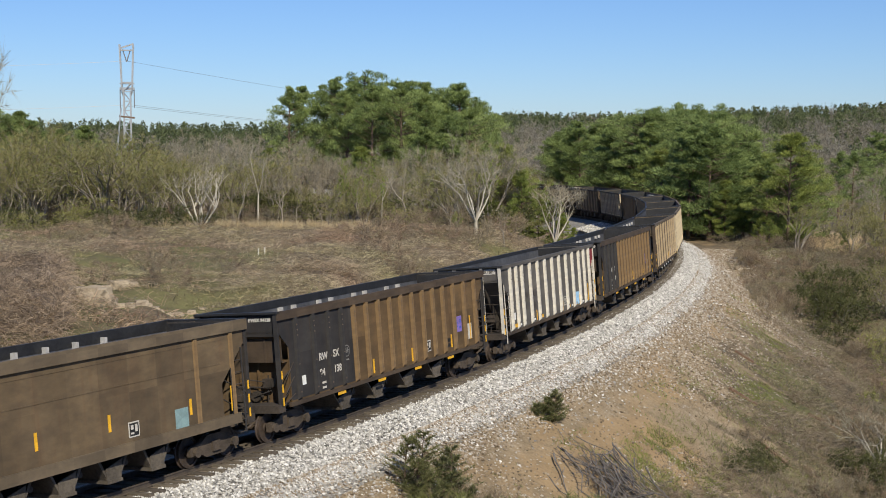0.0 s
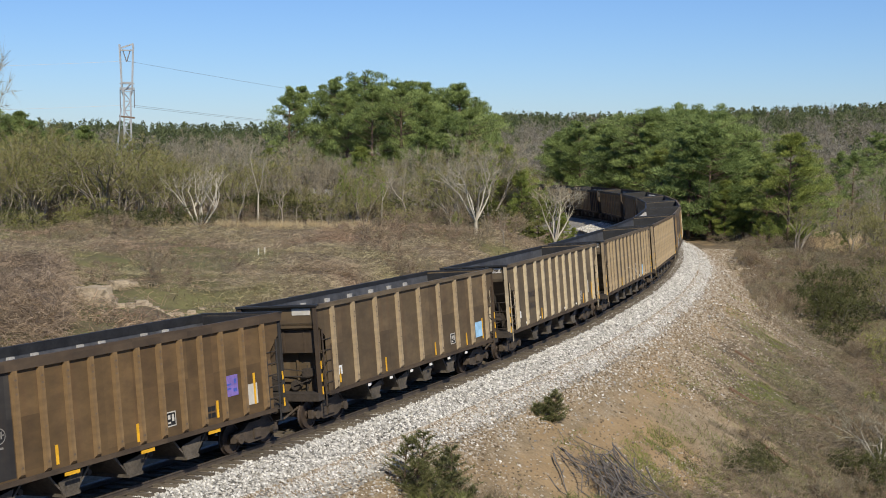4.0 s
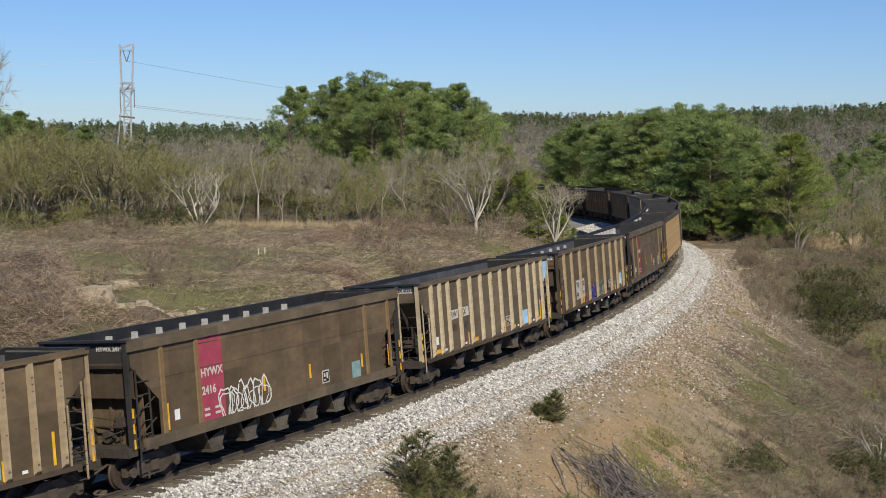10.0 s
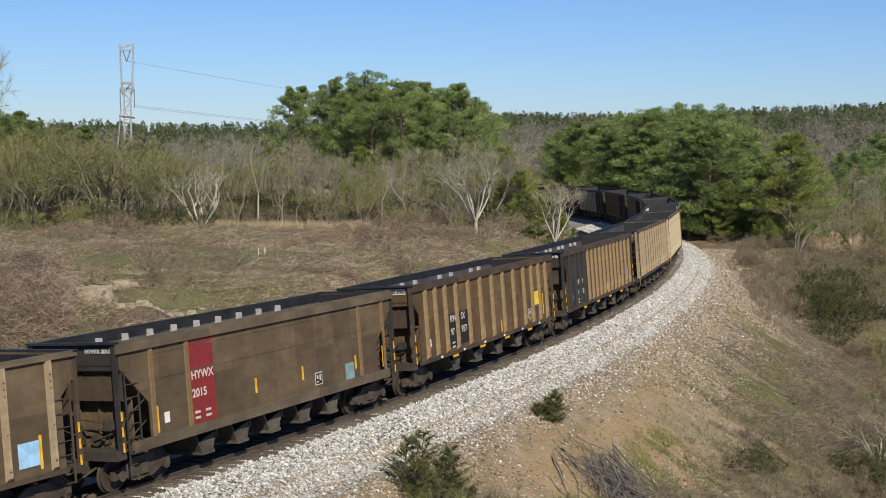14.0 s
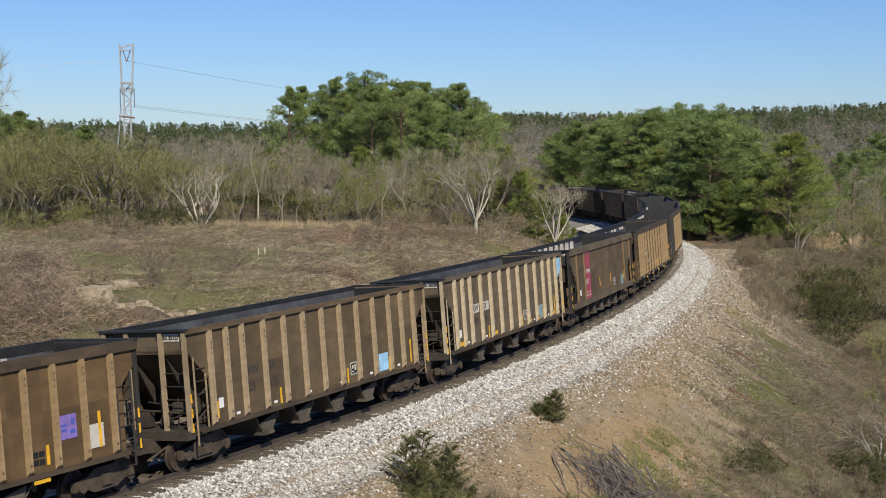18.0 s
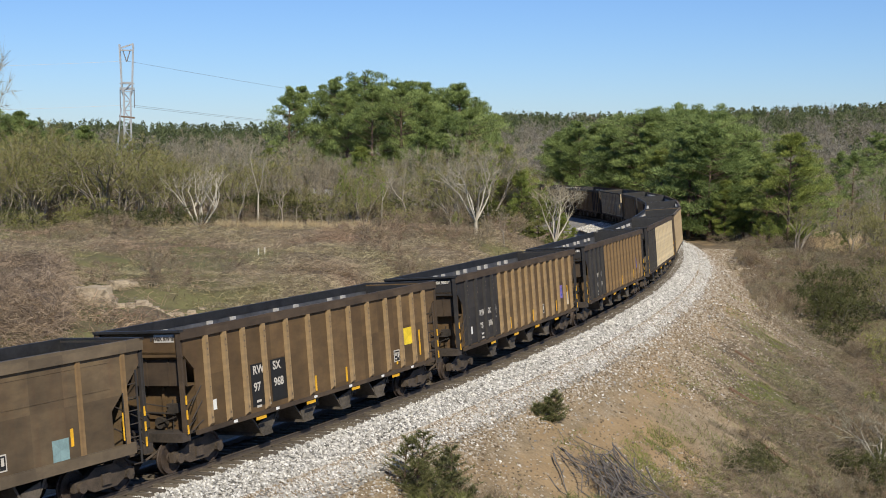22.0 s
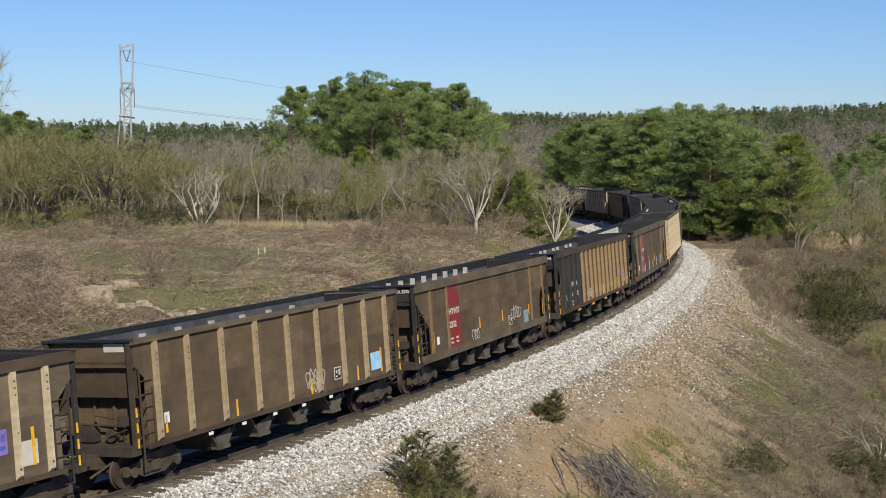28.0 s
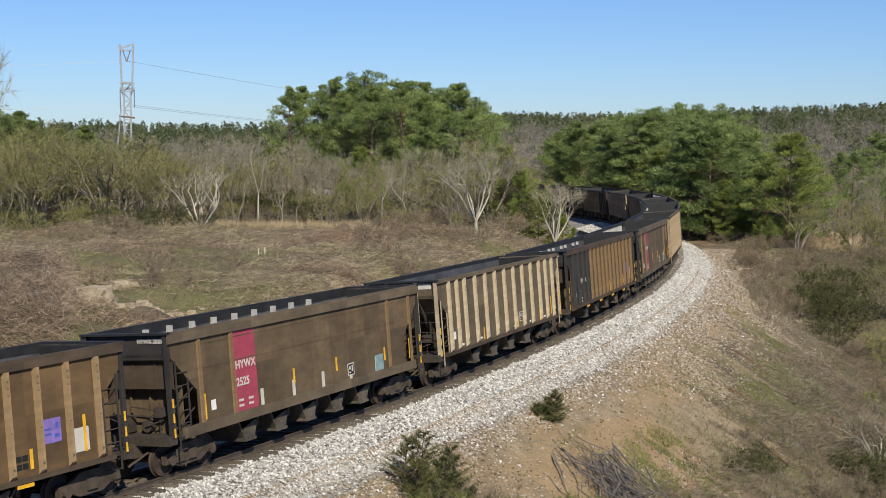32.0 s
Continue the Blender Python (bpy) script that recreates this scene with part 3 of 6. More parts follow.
    # discharge hoppers
    bays = 5 if smooth_side else 4
    span = 2 * hb - 6.2
    for i in range(bays):
        xc = -span / 2 + span * (i + 0.5) / bays
        hw = span / bays * 0.36
        y0, y1 = -1.24, 1.24
        g = Geo().prism([(xc - hw, SILL + 0.02), (xc - 0.20, 0.42), (xc - 0.15, 0.42), (xc - hw + 0.10, SILL + 0.02)], y0, y1)
        g.prism([(xc + hw - 0.10, SILL + 0.02), (xc + 0.18, 0.40), (xc + 0.23, 0.40), (xc + hw, SILL + 0.02)], y0, y1)
        for ya in (y0 - 0.02, y1 - 0.03):
            g.prism([(xc - hw * 0.55, 0.95), (xc - 0.24, 0.42), (xc + 0.30, 0.40), (xc + hw * 0.5, 0.78)], ya, ya + 0.05)
        g.box(xc - 0.26, xc + 0.30, y0 - 0.06, y1 + 0.06, 0.36, 0.45)
        part("discharge_hopper", g, M_HOPPER, car)
        part("door_cylinder", Geo().tube((xc - hw * 0.86, 0.7, 0.80), (xc - hw * 0.86, 1.2, 0.80), 0.085, sides=8).box(xc - hw * 0.95, xc - hw * 0.76, 0.95, 1.05, 0.80, SILL + 0.05), M_UNDER, car)
    part("floor_sheet", Geo().prism([(-hb + 2.3, 1.2), (hb - 2.3, 1.2), (hb - 2.3, 1.26), (-hb + 2.3, 1.26)], -HALF + 0.06, HALF - 0.06), M_COALED, car, "bare steel hopper floor with coal dust")
    # stakes and brackets on the inner walls
    for i, x in enumerate(xs if style != "smooth" else [hb - 2.6 - i * (2 * hb - 5.6) / 8 for i in range(9)]):
        for sgn in (1, -1):
            if style == "smooth":
                part("inner_stake", Geo().box(x - 0.05, x + 0.05, *sorted(((HALF - 0.04) * sgn, (HALF - 0.24) * sgn)), 1.8, TOP - 0.17), M_BRACE, car)
            elif style in ("wide", "panel", "panelplain") and abs(x) < hb - 1.5 and (style == "wide" or i % 3 != 0):
                part("inner_bracket", Geo().box(x - 0.10, x + 0.10, *sorted(((HALF - 0.04) * sgn, (HALF - 0.16) * sgn)), TOP - 0.46, TOP - 0.28), M_BRACE, car)
    # trucks
    for e in (1, -1):
        truck = new("truck")
        truck.parent = car
        truck.location = (pivot * e, 0, 0)
        for sgn in (1, -1):
            y = 1.0 * sgn
            o = [(-1.12, 0.36), (-1.12, 0.62), (-0.62, 0.70), (-0.36, 0.86), (0.36, 0.86), (0.62, 0.70), (1.12, 0.62), (1.12, 0.36), (0.74, 0.40), (0.42, 0.24), (-0.42, 0.24), (-0.74, 0.40)]
            g = Geo().prism(o, y - 0.08, y + 0.08)
            g.box(-0.17, 0.17, y - 0.15, y + 0.15, 0.36, 0.66)
            for xx in (-0.89, 0.89):
                g.tube((xx, y - 0.02, 0.46), (xx, y + 0.17 * sgn, 0.46), 0.15, sides=10)
            part("side_frame", g, M_TRUCK, truck)
        part("bolster", Geo().box(-0.2, 0.2, -0.95, 0.95, 0.5, 0.8), M_TRUCK, truck)
        for xx in (0.89, -0.89):
            ws = part("wheelset", WHEELSET, None, truck)
            ws.location = (xx, 0, 0.46)
    return car


def wheelset_mesh():
    g = Geo().tube((0, -0.98, 0), (0, 0.98, 0), 0.085, sides=10)
    k = 28
    for sgn in (1, -1):
        # flange, tread, dished plate and hub, with two lightening holes so that its turning shows
        prof = [(0.66, 0.49), (0.69, 0.49), (0.71, 0.46), (0.80, 0.455), (0.80, 0.40), (0.765, 0.385), (0.745, 0.16), (0.80, 0.15), (0.80, 0.0)]
        ver, fac = [], []
        for y, r in prof:
            ver += [(r * math.cos(2 * math.pi * i / k), y * sgn, r * math.sin(2 * math.pi * i / k)) for i in range(k)]
        for j in range(len(prof) - 1):
            for i in range(k):
                q = (j * k + i, j * k + (i + 1) % k, (j + 1) * k + (i + 1) % k, (j + 1) * k + i)
                fac.append(q if sgn > 0 else q[::-1])
        g.add(ver, fac)
        g.add([(0.49 * math.cos(2 * math.pi * i / k), 0.66 * sgn, 0.49 * math.sin(2 * math.pi * i / k)) for i in range(k)], [tuple(range(k))[::sgn]])
        g.box(0.22, 0.34, min(0.74 * sgn, 0.77 * sgn), max(0.74 * sgn, 0.77 * sgn), -0.05, 0.05)
    me = g.mesh("wheelset")
    me.materials.append(M_WHEEL)
    return me


WHEELSET = wheelset_mesh()

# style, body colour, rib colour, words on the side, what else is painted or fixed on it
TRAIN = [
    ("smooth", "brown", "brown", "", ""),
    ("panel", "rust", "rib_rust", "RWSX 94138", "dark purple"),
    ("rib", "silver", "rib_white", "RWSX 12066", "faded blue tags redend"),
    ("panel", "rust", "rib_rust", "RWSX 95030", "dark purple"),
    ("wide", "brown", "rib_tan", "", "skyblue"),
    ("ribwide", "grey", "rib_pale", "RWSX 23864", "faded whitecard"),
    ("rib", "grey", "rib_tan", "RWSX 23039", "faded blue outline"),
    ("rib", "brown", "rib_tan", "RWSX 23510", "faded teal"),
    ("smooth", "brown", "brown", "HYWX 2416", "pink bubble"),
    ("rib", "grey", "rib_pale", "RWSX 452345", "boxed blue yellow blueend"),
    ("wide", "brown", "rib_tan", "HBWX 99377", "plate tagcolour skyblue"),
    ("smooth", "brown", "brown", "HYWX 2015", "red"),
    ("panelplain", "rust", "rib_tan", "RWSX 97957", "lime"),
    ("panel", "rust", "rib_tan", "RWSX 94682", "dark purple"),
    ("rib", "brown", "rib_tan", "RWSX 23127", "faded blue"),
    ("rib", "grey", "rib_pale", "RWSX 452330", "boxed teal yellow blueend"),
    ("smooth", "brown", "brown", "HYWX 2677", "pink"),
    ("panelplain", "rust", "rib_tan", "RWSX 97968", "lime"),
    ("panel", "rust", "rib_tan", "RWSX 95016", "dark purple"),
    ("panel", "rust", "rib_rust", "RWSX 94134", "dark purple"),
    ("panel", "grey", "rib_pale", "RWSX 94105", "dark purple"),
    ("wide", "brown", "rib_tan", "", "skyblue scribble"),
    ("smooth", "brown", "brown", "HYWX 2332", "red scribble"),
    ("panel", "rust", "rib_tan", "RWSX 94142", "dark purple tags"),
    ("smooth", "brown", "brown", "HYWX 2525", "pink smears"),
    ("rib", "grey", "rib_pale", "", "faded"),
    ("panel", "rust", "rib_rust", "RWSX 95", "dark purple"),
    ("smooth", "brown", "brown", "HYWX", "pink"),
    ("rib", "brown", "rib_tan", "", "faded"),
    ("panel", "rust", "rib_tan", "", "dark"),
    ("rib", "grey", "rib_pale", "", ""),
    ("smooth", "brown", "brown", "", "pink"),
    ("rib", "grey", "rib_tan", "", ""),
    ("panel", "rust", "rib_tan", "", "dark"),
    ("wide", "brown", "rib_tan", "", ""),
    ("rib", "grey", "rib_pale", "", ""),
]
COLOUR_WORDS = {"rust": "rust-brown", "brown": "dusty brown", "grey": "grey-brown", "silver": "dark grey"}
RIB_WORDS = {"rib_rust": "rusty", "rib_tan": "tan", "rib_pale": "pale tan", "rib_white": "whitish"}


def lettering(text, size):
    cu = bpy.data.curves.new("text", "FONT")
    cu.body, cu.size, cu.extrude, cu.offset = text, size, 0.002, 0.009
    tmp = bpy.data.objects.new("text", cu)
    me = bpy.data.meshes.new_from_object(tmp)
    bpy.data.objects.remove(tmp)
    bpy.data.curves.remove(cu)
    return me


def on_side(name, geo, mat, car, x, z, y=None, label=""):
    """Fixes a flat thing on the outer side; its own x runs towards the rear, as one reads it."""
    ob = part(name, geo, mat, car, label)
    ob.matrix_local = Matrix(((-1, 0, 0, x), (0, 0, 1, HALF + 0.006 if y is None else y), (0, 1, 0, z), (0, 0, 0, 1)))
    return ob


def plate(w, h):
    return Geo().box(-w / 2, w / 2, -h / 2, h / 2, -0.003, 0.006)


def scribble(seed, w, h, loops, thick):
    """A tangle of painted loops."""
    rnd = random.Random(seed)
    g = Geo()
    for i in range(loops):
        cx, cy = -w / 2 + w * (i + 0.5) / loops, 0
        rx, ry = w / loops * rnd.uniform(0.45, 0.75), h * rnd.uniform(0.32, 0.5)
        pts = []
        for k in range(15):
            a = k / 14 * 2 * math.pi * rnd.uniform(0.95, 1.0) + i
            wob = 1 + 0.22 * math.sin(3 * a + i * 1.7)
            pts.append(Vector((cx + rx * wob * math.cos(a), cy + ry * wob * math.sin(a), 0)))
        for a, b in zip(pts, pts[1:]):
            d = (b - a).normalized() * thick * 0.5
            q = Vector((-d.y, d.x, 0))
            g.add([a - q - d, b - q + d, b + q + d, a + q - d], [(0, 1, 2, 3)])
    return g


def dress(car, style, body, rib, words, extra, k):
    """Colours, stencils, placards and paint of one car."""
    length = LONG if style.startswith("panel") else SHORT
    hb = half_body(style, length)
    tags = extra.split()
    dark = "dark" in tags
    ribbed = style in ("rib", "ribwide")
    front = hb - 4.24
    for o in list(car.children):
        base = o.name.split(".")[0]
        if base == "top_chord" and o.data.vertices[0].co.y > 0 and not ribbed:
            paint_object(o, PAINT["umber"] if style.startswith("panel") else PAINT["grey"])
        elif base == "end_plate" and ribbed:
            paint_object(o, PAINT["grey"] if body != "silver" else PAINT["silver"])
        elif base == "end_plate" and (dark or style == "smooth"):
            paint_object(o, PAINT["dark"])
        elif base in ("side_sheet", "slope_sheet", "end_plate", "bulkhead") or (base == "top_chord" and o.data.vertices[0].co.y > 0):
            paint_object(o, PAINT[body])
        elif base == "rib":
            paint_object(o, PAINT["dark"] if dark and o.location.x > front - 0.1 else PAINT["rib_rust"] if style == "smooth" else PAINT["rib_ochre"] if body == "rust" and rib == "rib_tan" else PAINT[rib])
        elif base == "end_stencil":
            if dark or style == "smooth":
                bpy.data.objects.remove(o)
        elif base in ("end_post", "ladder"):
            paint_object(o, PAINT[rib] if ribbed else PAINT["dark"] if dark or style == "smooth" else PAINT["umber"])
    face = HALF + 0.006
    if dark:
        part("painted_panel", Geo().prism([(front - 0.42, SILL + 0.18), (hb - 0.62, SILL + 0.18), (hb - 0.62, 2.94), (hb - 0.14, 3.42), (hb - 0.14, TOP - 0.23), (front - 0.42, TOP - 0.23)], HALF + 0.001, HALF + 0.005), PAINT["dark"], car, "black painted front panel")
        on_side("emblem", Geo().tube((0, 0, 0), (0, 0, 0.005), 0.20, sides=20), M_DIM, car, front + 0.02, 2.35)
        on_side("emblem_field", Geo().tube((0, 0, 0.002), (0, 0, 0.0075), 0.172, sides=20), M_BLACK, car, front + 0.02, 2.35)
        for dx, dz, w, h in ((0.06, 0.02, 0.05, 0.18), (-0.06, 0.02, 0.05, 0.18), (0, 0.02, 0.30, 0.03), (0, -0.30, 0.2, 0.05)):
            on_side("emblem_bar", plate(w, h), M_DIM, car, front + 0.02 + dx, 2.35 + dz, HALF + 0.009)
    x_text = hb - (2.39 if dark else 2.92)
    step = 0.91 if dark else 1.08 if style == 'panelplain' else 1.12
    if words:
        mark, _, number = words.partition(" ")
        mat = M_LETTER if dark or style in ("smooth", "panelplain") else M_FADED
        zt = 2.27 if dark else 2.66 if style == "smooth" else 2.36 if style == "panelplain" else 2.42
        if style == "smooth":
            x_text = hb - 3.08
            panel = M_PINK if "pink" in tags else M_RED
            on_side("painted_panel", plate(1.14, 2.62), panel, car, hb - 3.62, 2.58, HALF + 0.003, "faded red painted panel")
        if style == "panelplain":
            x_text = hb - 3.42
            for dx, w in ((0.24, 0.68), (1.38, 0.84)):
                on_side("painted_panel", plate(w, 1.30), M_BLACK, car, x_text - dx, 2.02, HALF + 0.003, "black stencil panel")
        if "plate" in tags:
            x_text = hb - 3.22
            step = 0.95
            for dx in (0.33, 1.24):
                on_side("white_plate", plate(0.78, 0.95), M_BRACE, car, x_text - dx, 2.0, HALF + 0.003, "off-white painted number panel")
            zt, mat = 2.12, M_BLACK
        if "boxed" in tags:
            for dx in (0.40, 1.50):
                on_side("white_plate", plate(0.62, 0.36), M_LETTER, car, x_text - dx, 2.62, HALF + 0.003, "off-white painted mark panel")
            zt, mat = 2.5, M_FADED
        size = 0.335 if dark or style == "smooth" else 0.36
        for i, (row, dz) in enumerate(((mark, 0.0), (number, -0.52))):
            if not row:
                continue
            if style in ("smooth", "ribwide"):
                on_side("lettering", lettering(row, size), mat, car, x_text - 0.04 + (0.22 if style == "ribwide" else 0), zt + dz, face + 0.006)
            else:
                h = len(row) // 2
                on_side("lettering", lettering(row[:h], size), mat, car, x_text, zt + dz, face + 0.004)
                on_side("lettering", lettering(row[h:], size), mat, car, x_text - step, zt + dz, face + 0.004)
        if dark or style in ("smooth", "panelplain"):
            for i in range(2):
                for j in range(2):
                    on_side("stencil_line", plate(0.24, 0.07), mat, car, x_text - 0.22 - 0.5 * j, (1.52 if style != "smooth" else 1.70) - 0.16 * i, face + 0.006)
    if words:
        # the same mark and number, small, on the front end
        tiny = lettering(words, 0.17 if len(words) < 10 else 0.15)
        ob = part("end_lettering", tiny, M_LETTER if dark or style == "smooth" else M_FADED, car)
        ob.matrix_local = Matrix(((0, 0, 1, hb - 0.078), (1, 0, 0, 0.42), (0, 1, 0, TOP - 0.29), (0, 0, 0, 1)))
    # yellow edge marks and small data plates
    rnd = random.Random(100 + k)
    def mark_bar(x, z, w, h, mat=M_YELLOW, name="safety_stripe", y=None):
        on_side(name, plate(w, h), mat, car, x, z, y)
    for e, n in ((1, 3), (-1, 3)):
        for i in range(n):
            part("safety_stripe", Geo().box(-0.03, 0.03, -0.008, 0.008, -0.13, 0.13), M_YELLOW, car).location = ((hb - 0.08) * e, HALF + 0.02 + 0.012, 1.3 + 0.42 * i)
    if style == "smooth":
        for x, z in ((hb - 1.55, 1.8), (-hb + 0.85, 1.85), (hb - 6.2, 2.0), (-hb + 5.95, 2.0), (-hb + 2.7, 1.9)):
            mark_bar(x, z, 0.10, 0.46 if abs(x) < hb - 2 else 0.75)
    elif dark or style == "panelplain":
        for x, z in ((hb - (6.03 if dark else 6.9), 1.55), (hb - (9.0 if dark else 8.85), 1.55), (-hb + 1.5, 1.95), (-hb + 3.3, 1.62)):
            mark_bar(x, z, 0.10, 0.5 if x > -hb + 2 else 0.95)
        for i in range(4):
            part("door_stripe", Geo().box(-0.26, 0.26, -0.01, 0.01, -0.045, 0.045), M_YELLOW, car).location = (-hb + 3.6 + i * (2 * hb - 7.2) / 3, HALF + 0.07, SILL - 0.06)
    else:
        for x, z in ((hb - 1.32, 1.62), (-hb + 1.34, 1.75), (hb - 4.6, 1.5), (-hb + 2.95, 1.5), (-hb + 5.85, 1.5)):
            mark_bar(x, z, 0.09, 0.5 if x > -hb + 2 else 0.85)
        if "yellow" in tags or body == "silver":
            for x in (hb - 1.6, hb - 5.3, -hb + 4.9, -hb + 1.6, -hb + 3.6):
                mark_bar(x, SILL + 0.3, 0.55 if abs(x) < hb - 2 else 0.42, 0.15)
    part_z = SILL + 0.62
    xp = -hb + {"rib": 5.45, "ribwide": 3.45, "smooth": 5.05, "panel": 5.35, "panelplain": 3.3}.get(style, 4.25)
    on_side("data_plate", plate(0.42, 0.42), M_LETTER, car, xp, part_z)
    on_side("data_plate_field", plate(0.35, 0.35), M_BLACK, car, xp, part_z, face + 0.005)
    for dx, dz, w, h in ((-0.08, 0.03, 0.09, 0.2), (0.08, 0.06, 0.10, 0.12), (0.08, -0.1, 0.12, 0.05)):
        on_side("data_plate_figure", plate(w, h), M_LETTER, car, xp + dx, part_z + dz, face + 0.009)
    on_side("white_card", plate(0.22, 0.3), M_WHITE, car, hb - {'rib': 1.5, 'ribwide': 1.5, 'smooth': 1.95, 'wide': 1.35}.get(style, 1.4), SILL + 0.72)
    if not dark and style not in ('wide', 'smooth'):
        for i in range(6):
            on_side("reflector", plate(0.18, 0.08), M_WHITE, car, hb - 2.3 - i * (2 * hb - 4.6) / 5, SILL + (0.07 if not ribbed else 0.28), HALF + (0.062 if not ribbed else 0.006))
    if style in ("wide",):
        for i in range(6):
            part("reflector", Geo().box(-0.10, 0.10, -0.01, 0.01, -0.045, 0.045), M_WHITE, car).location = (hb - 3.2 - i * (2 * hb - 6.4) / 5, HALF + 0.05, SILL - 0.08)
    if "purple" in tags:
        on_side("purple_placard", plate(0.62, 0.62), M_PURPLE, car, -hb + 2.6, 2.2)
        for dx, dz, w, h in ((-0.18, 0.12, 0.10, 0.14), (-0.16, -0.14, 0.16, 0.10), (0.12, 0.05, 0.22, 0.05), (0.12, -0.08, 0.2, 0.05)):
            on_side("placard_mark", plate(w, h), M_COBALT, car, -hb + 2.6 + dx, 2.2 + dz, HALF + 0.012)
        on_side("pale_card", plate(0.5, 0.62), M_LETTER, car, -hb + 1.62, 1.8, HALF + 0.004)
        for i in range(2):
            for j in range(3):
                on_side("stencil_block", plate(0.17, 0.14), M_BLACK, car, -hb + 3.9 - 0.2 * j, 1.68 - 0.2 * i)
    for word, mat in (("blue", M_BLUE), ("skyblue", M_BLUE), ("teal", M_TEAL), ("lime", M_LIME)):
        if word in tags:
            on_side("placard", plate(0.66, 0.62), mat, car, -hb + (2.35 if word == "lime" else 1.72 if style == 'wide' else 3.37 if style == 'rib' else 2.45), 2.3 if word == "lime" else 1.62 if style == 'rib' else 1.75, None, "blank " + {"lime": "yellow", "teal": "faded teal"}.get(word, "sky-blue") + " placard")
    if style == "smooth" and "placard" not in tags:
        on_side("placard", plate(0.55, 0.55), M_TEAL, car, -hb + 3.1, 1.65, None, "blank faded teal placard")
    if "whitecard" in tags:
        on_side("placard", plate(0.34, 0.62), M_LETTER, car, -hb + 2.1, 2.0, None, "blank white placard")
    for word, mat in (("redend", M_RED), ("blueend", M_BLUE)):
        if word in tags:
            part("painted_corner", Geo().prism([(-hb + 0.14, 3.30), (-hb + 0.98, 2.75), (-hb + 0.98, TOP - 0.24), (-hb + 0.14, TOP - 0.24)], HALF + 0.001, HALF + 0.004), mat, car, "painted corner patch")
    if "bubble" in tags:
        on_side("graffiti", scribble(5, 2.5, 1.05, 6, 0.05), M_WHITE, car, hb - 5.2, 1.75, face + 0.008, "white bubble-letter graffiti outline")
        on_side("graffiti", scribble(6, 2.3, 0.8, 5, 0.035), M_WHITE, car, hb - 5.2, 1.70, face + 0.008)
    if "scribble" in tags:
        on_side("graffiti", scribble(k, 1.1, 0.55, 5, 0.045), M_LETTER, car, -hb + (4.3 if style == "smooth" else 5.6), 1.95 if style == "smooth" else 1.75, face, "pale spray-painted scrawl")
        on_side("graffiti", scribble(k + 1, 0.7, 0.5, 3, 0.05), M_LETTER, car, -hb + (5.6 if style == "wide" else 9.0), 1.55, face)
    if "tags" in tags:
        on_side("graffiti", scribble(k, 0.7, 0.42, 4, 0.06), M_WHITE, car, -hb + (3.1 if body == "silver" else 9.6), 1.62, face, "white spray-painted scrawl")
    if "outline" in tags:
        for i in range(5):
            on_side("graffiti", scribble(20 + i, 0.55, 0.7, 1, 0.03), M_LETTER, car, hb - 5.6 - i * 1.25, 1.75 + 0.1 * (i % 2), face)
    if "tagcolour" in tags:
        on_side("graffiti", scribble(41, 1.5, 0.6, 5, 0.05), M_ORANGE, car, hb - 4.5, 1.42, face, "orange-red scrawl")
        on_side("graffiti", scribble(42, 1.25, 0.75, 4, 0.17), M_PURPLE, car, hb - 6.55, 1.58, face, "blue and purple graffiti letters")
        on_side("graffiti", scribble(46, 1.2, 0.72, 3, 0.07), M_BLACK, car, hb - 6.55, 1.58, face + 0.004)
        on_side("graffiti", scribble(43, 0.9, 0.5, 3, 0.07), M_COBALT, car, hb - 6.6, 1.58, face + 0.008)
        on_side("graffiti", scribble(47, 0.35, 0.4, 2, 0.10), M_RED, car, hb - 6.95, 1.7, face + 0.006)
        on_side("graffiti", scribble(44, 1.15, 0.62, 3, 0.17), M_TEAL, car, hb - 8.2, 1.62, face, "teal graffiti letters")
        on_side("graffiti", scribble(48, 1.2, 0.68, 3, 0.05), M_BLACK, car, hb - 8.2, 1.62, face + 0.004)
        on_side("graffiti", scribble(45, 0.8, 0.5, 3, 0.16), PAINT["dark"], car, hb - 9.75, 1.62, face)
        on_side("graffiti", scribble(49, 0.8, 0.4, 4, 0.04), M_TEAL, car, hb - 11.2, 1.55, face)
    if "smears" in tags:
        for i in range(5):
            on_side("faded_stripe", plate(0.16, 0.55), M_LETTER, car, hb - 4.4 - i * 1.75, 1.6, HALF + 0.003)
    kindword = {"smooth": "smooth-sided", "rib": "ribbed", "ribwide": "ribbed", "wide": "wide-ribbed", "panel": "ribbed", "panelplain": "ribbed"}[style]
    lab = "empty " + COLOUR_WORDS[body] + " " + kindword + " coal hopper car"
    if style != "smooth":
        lab += ", " + RIB_WORDS[rib] + " ribs"
    if dark:
        lab += ", black panel"
    elif "pink" in tags or "red" in tags:
        lab += " with red panel"
    tagged(car, lab, "freight car", "cars of the coal train")


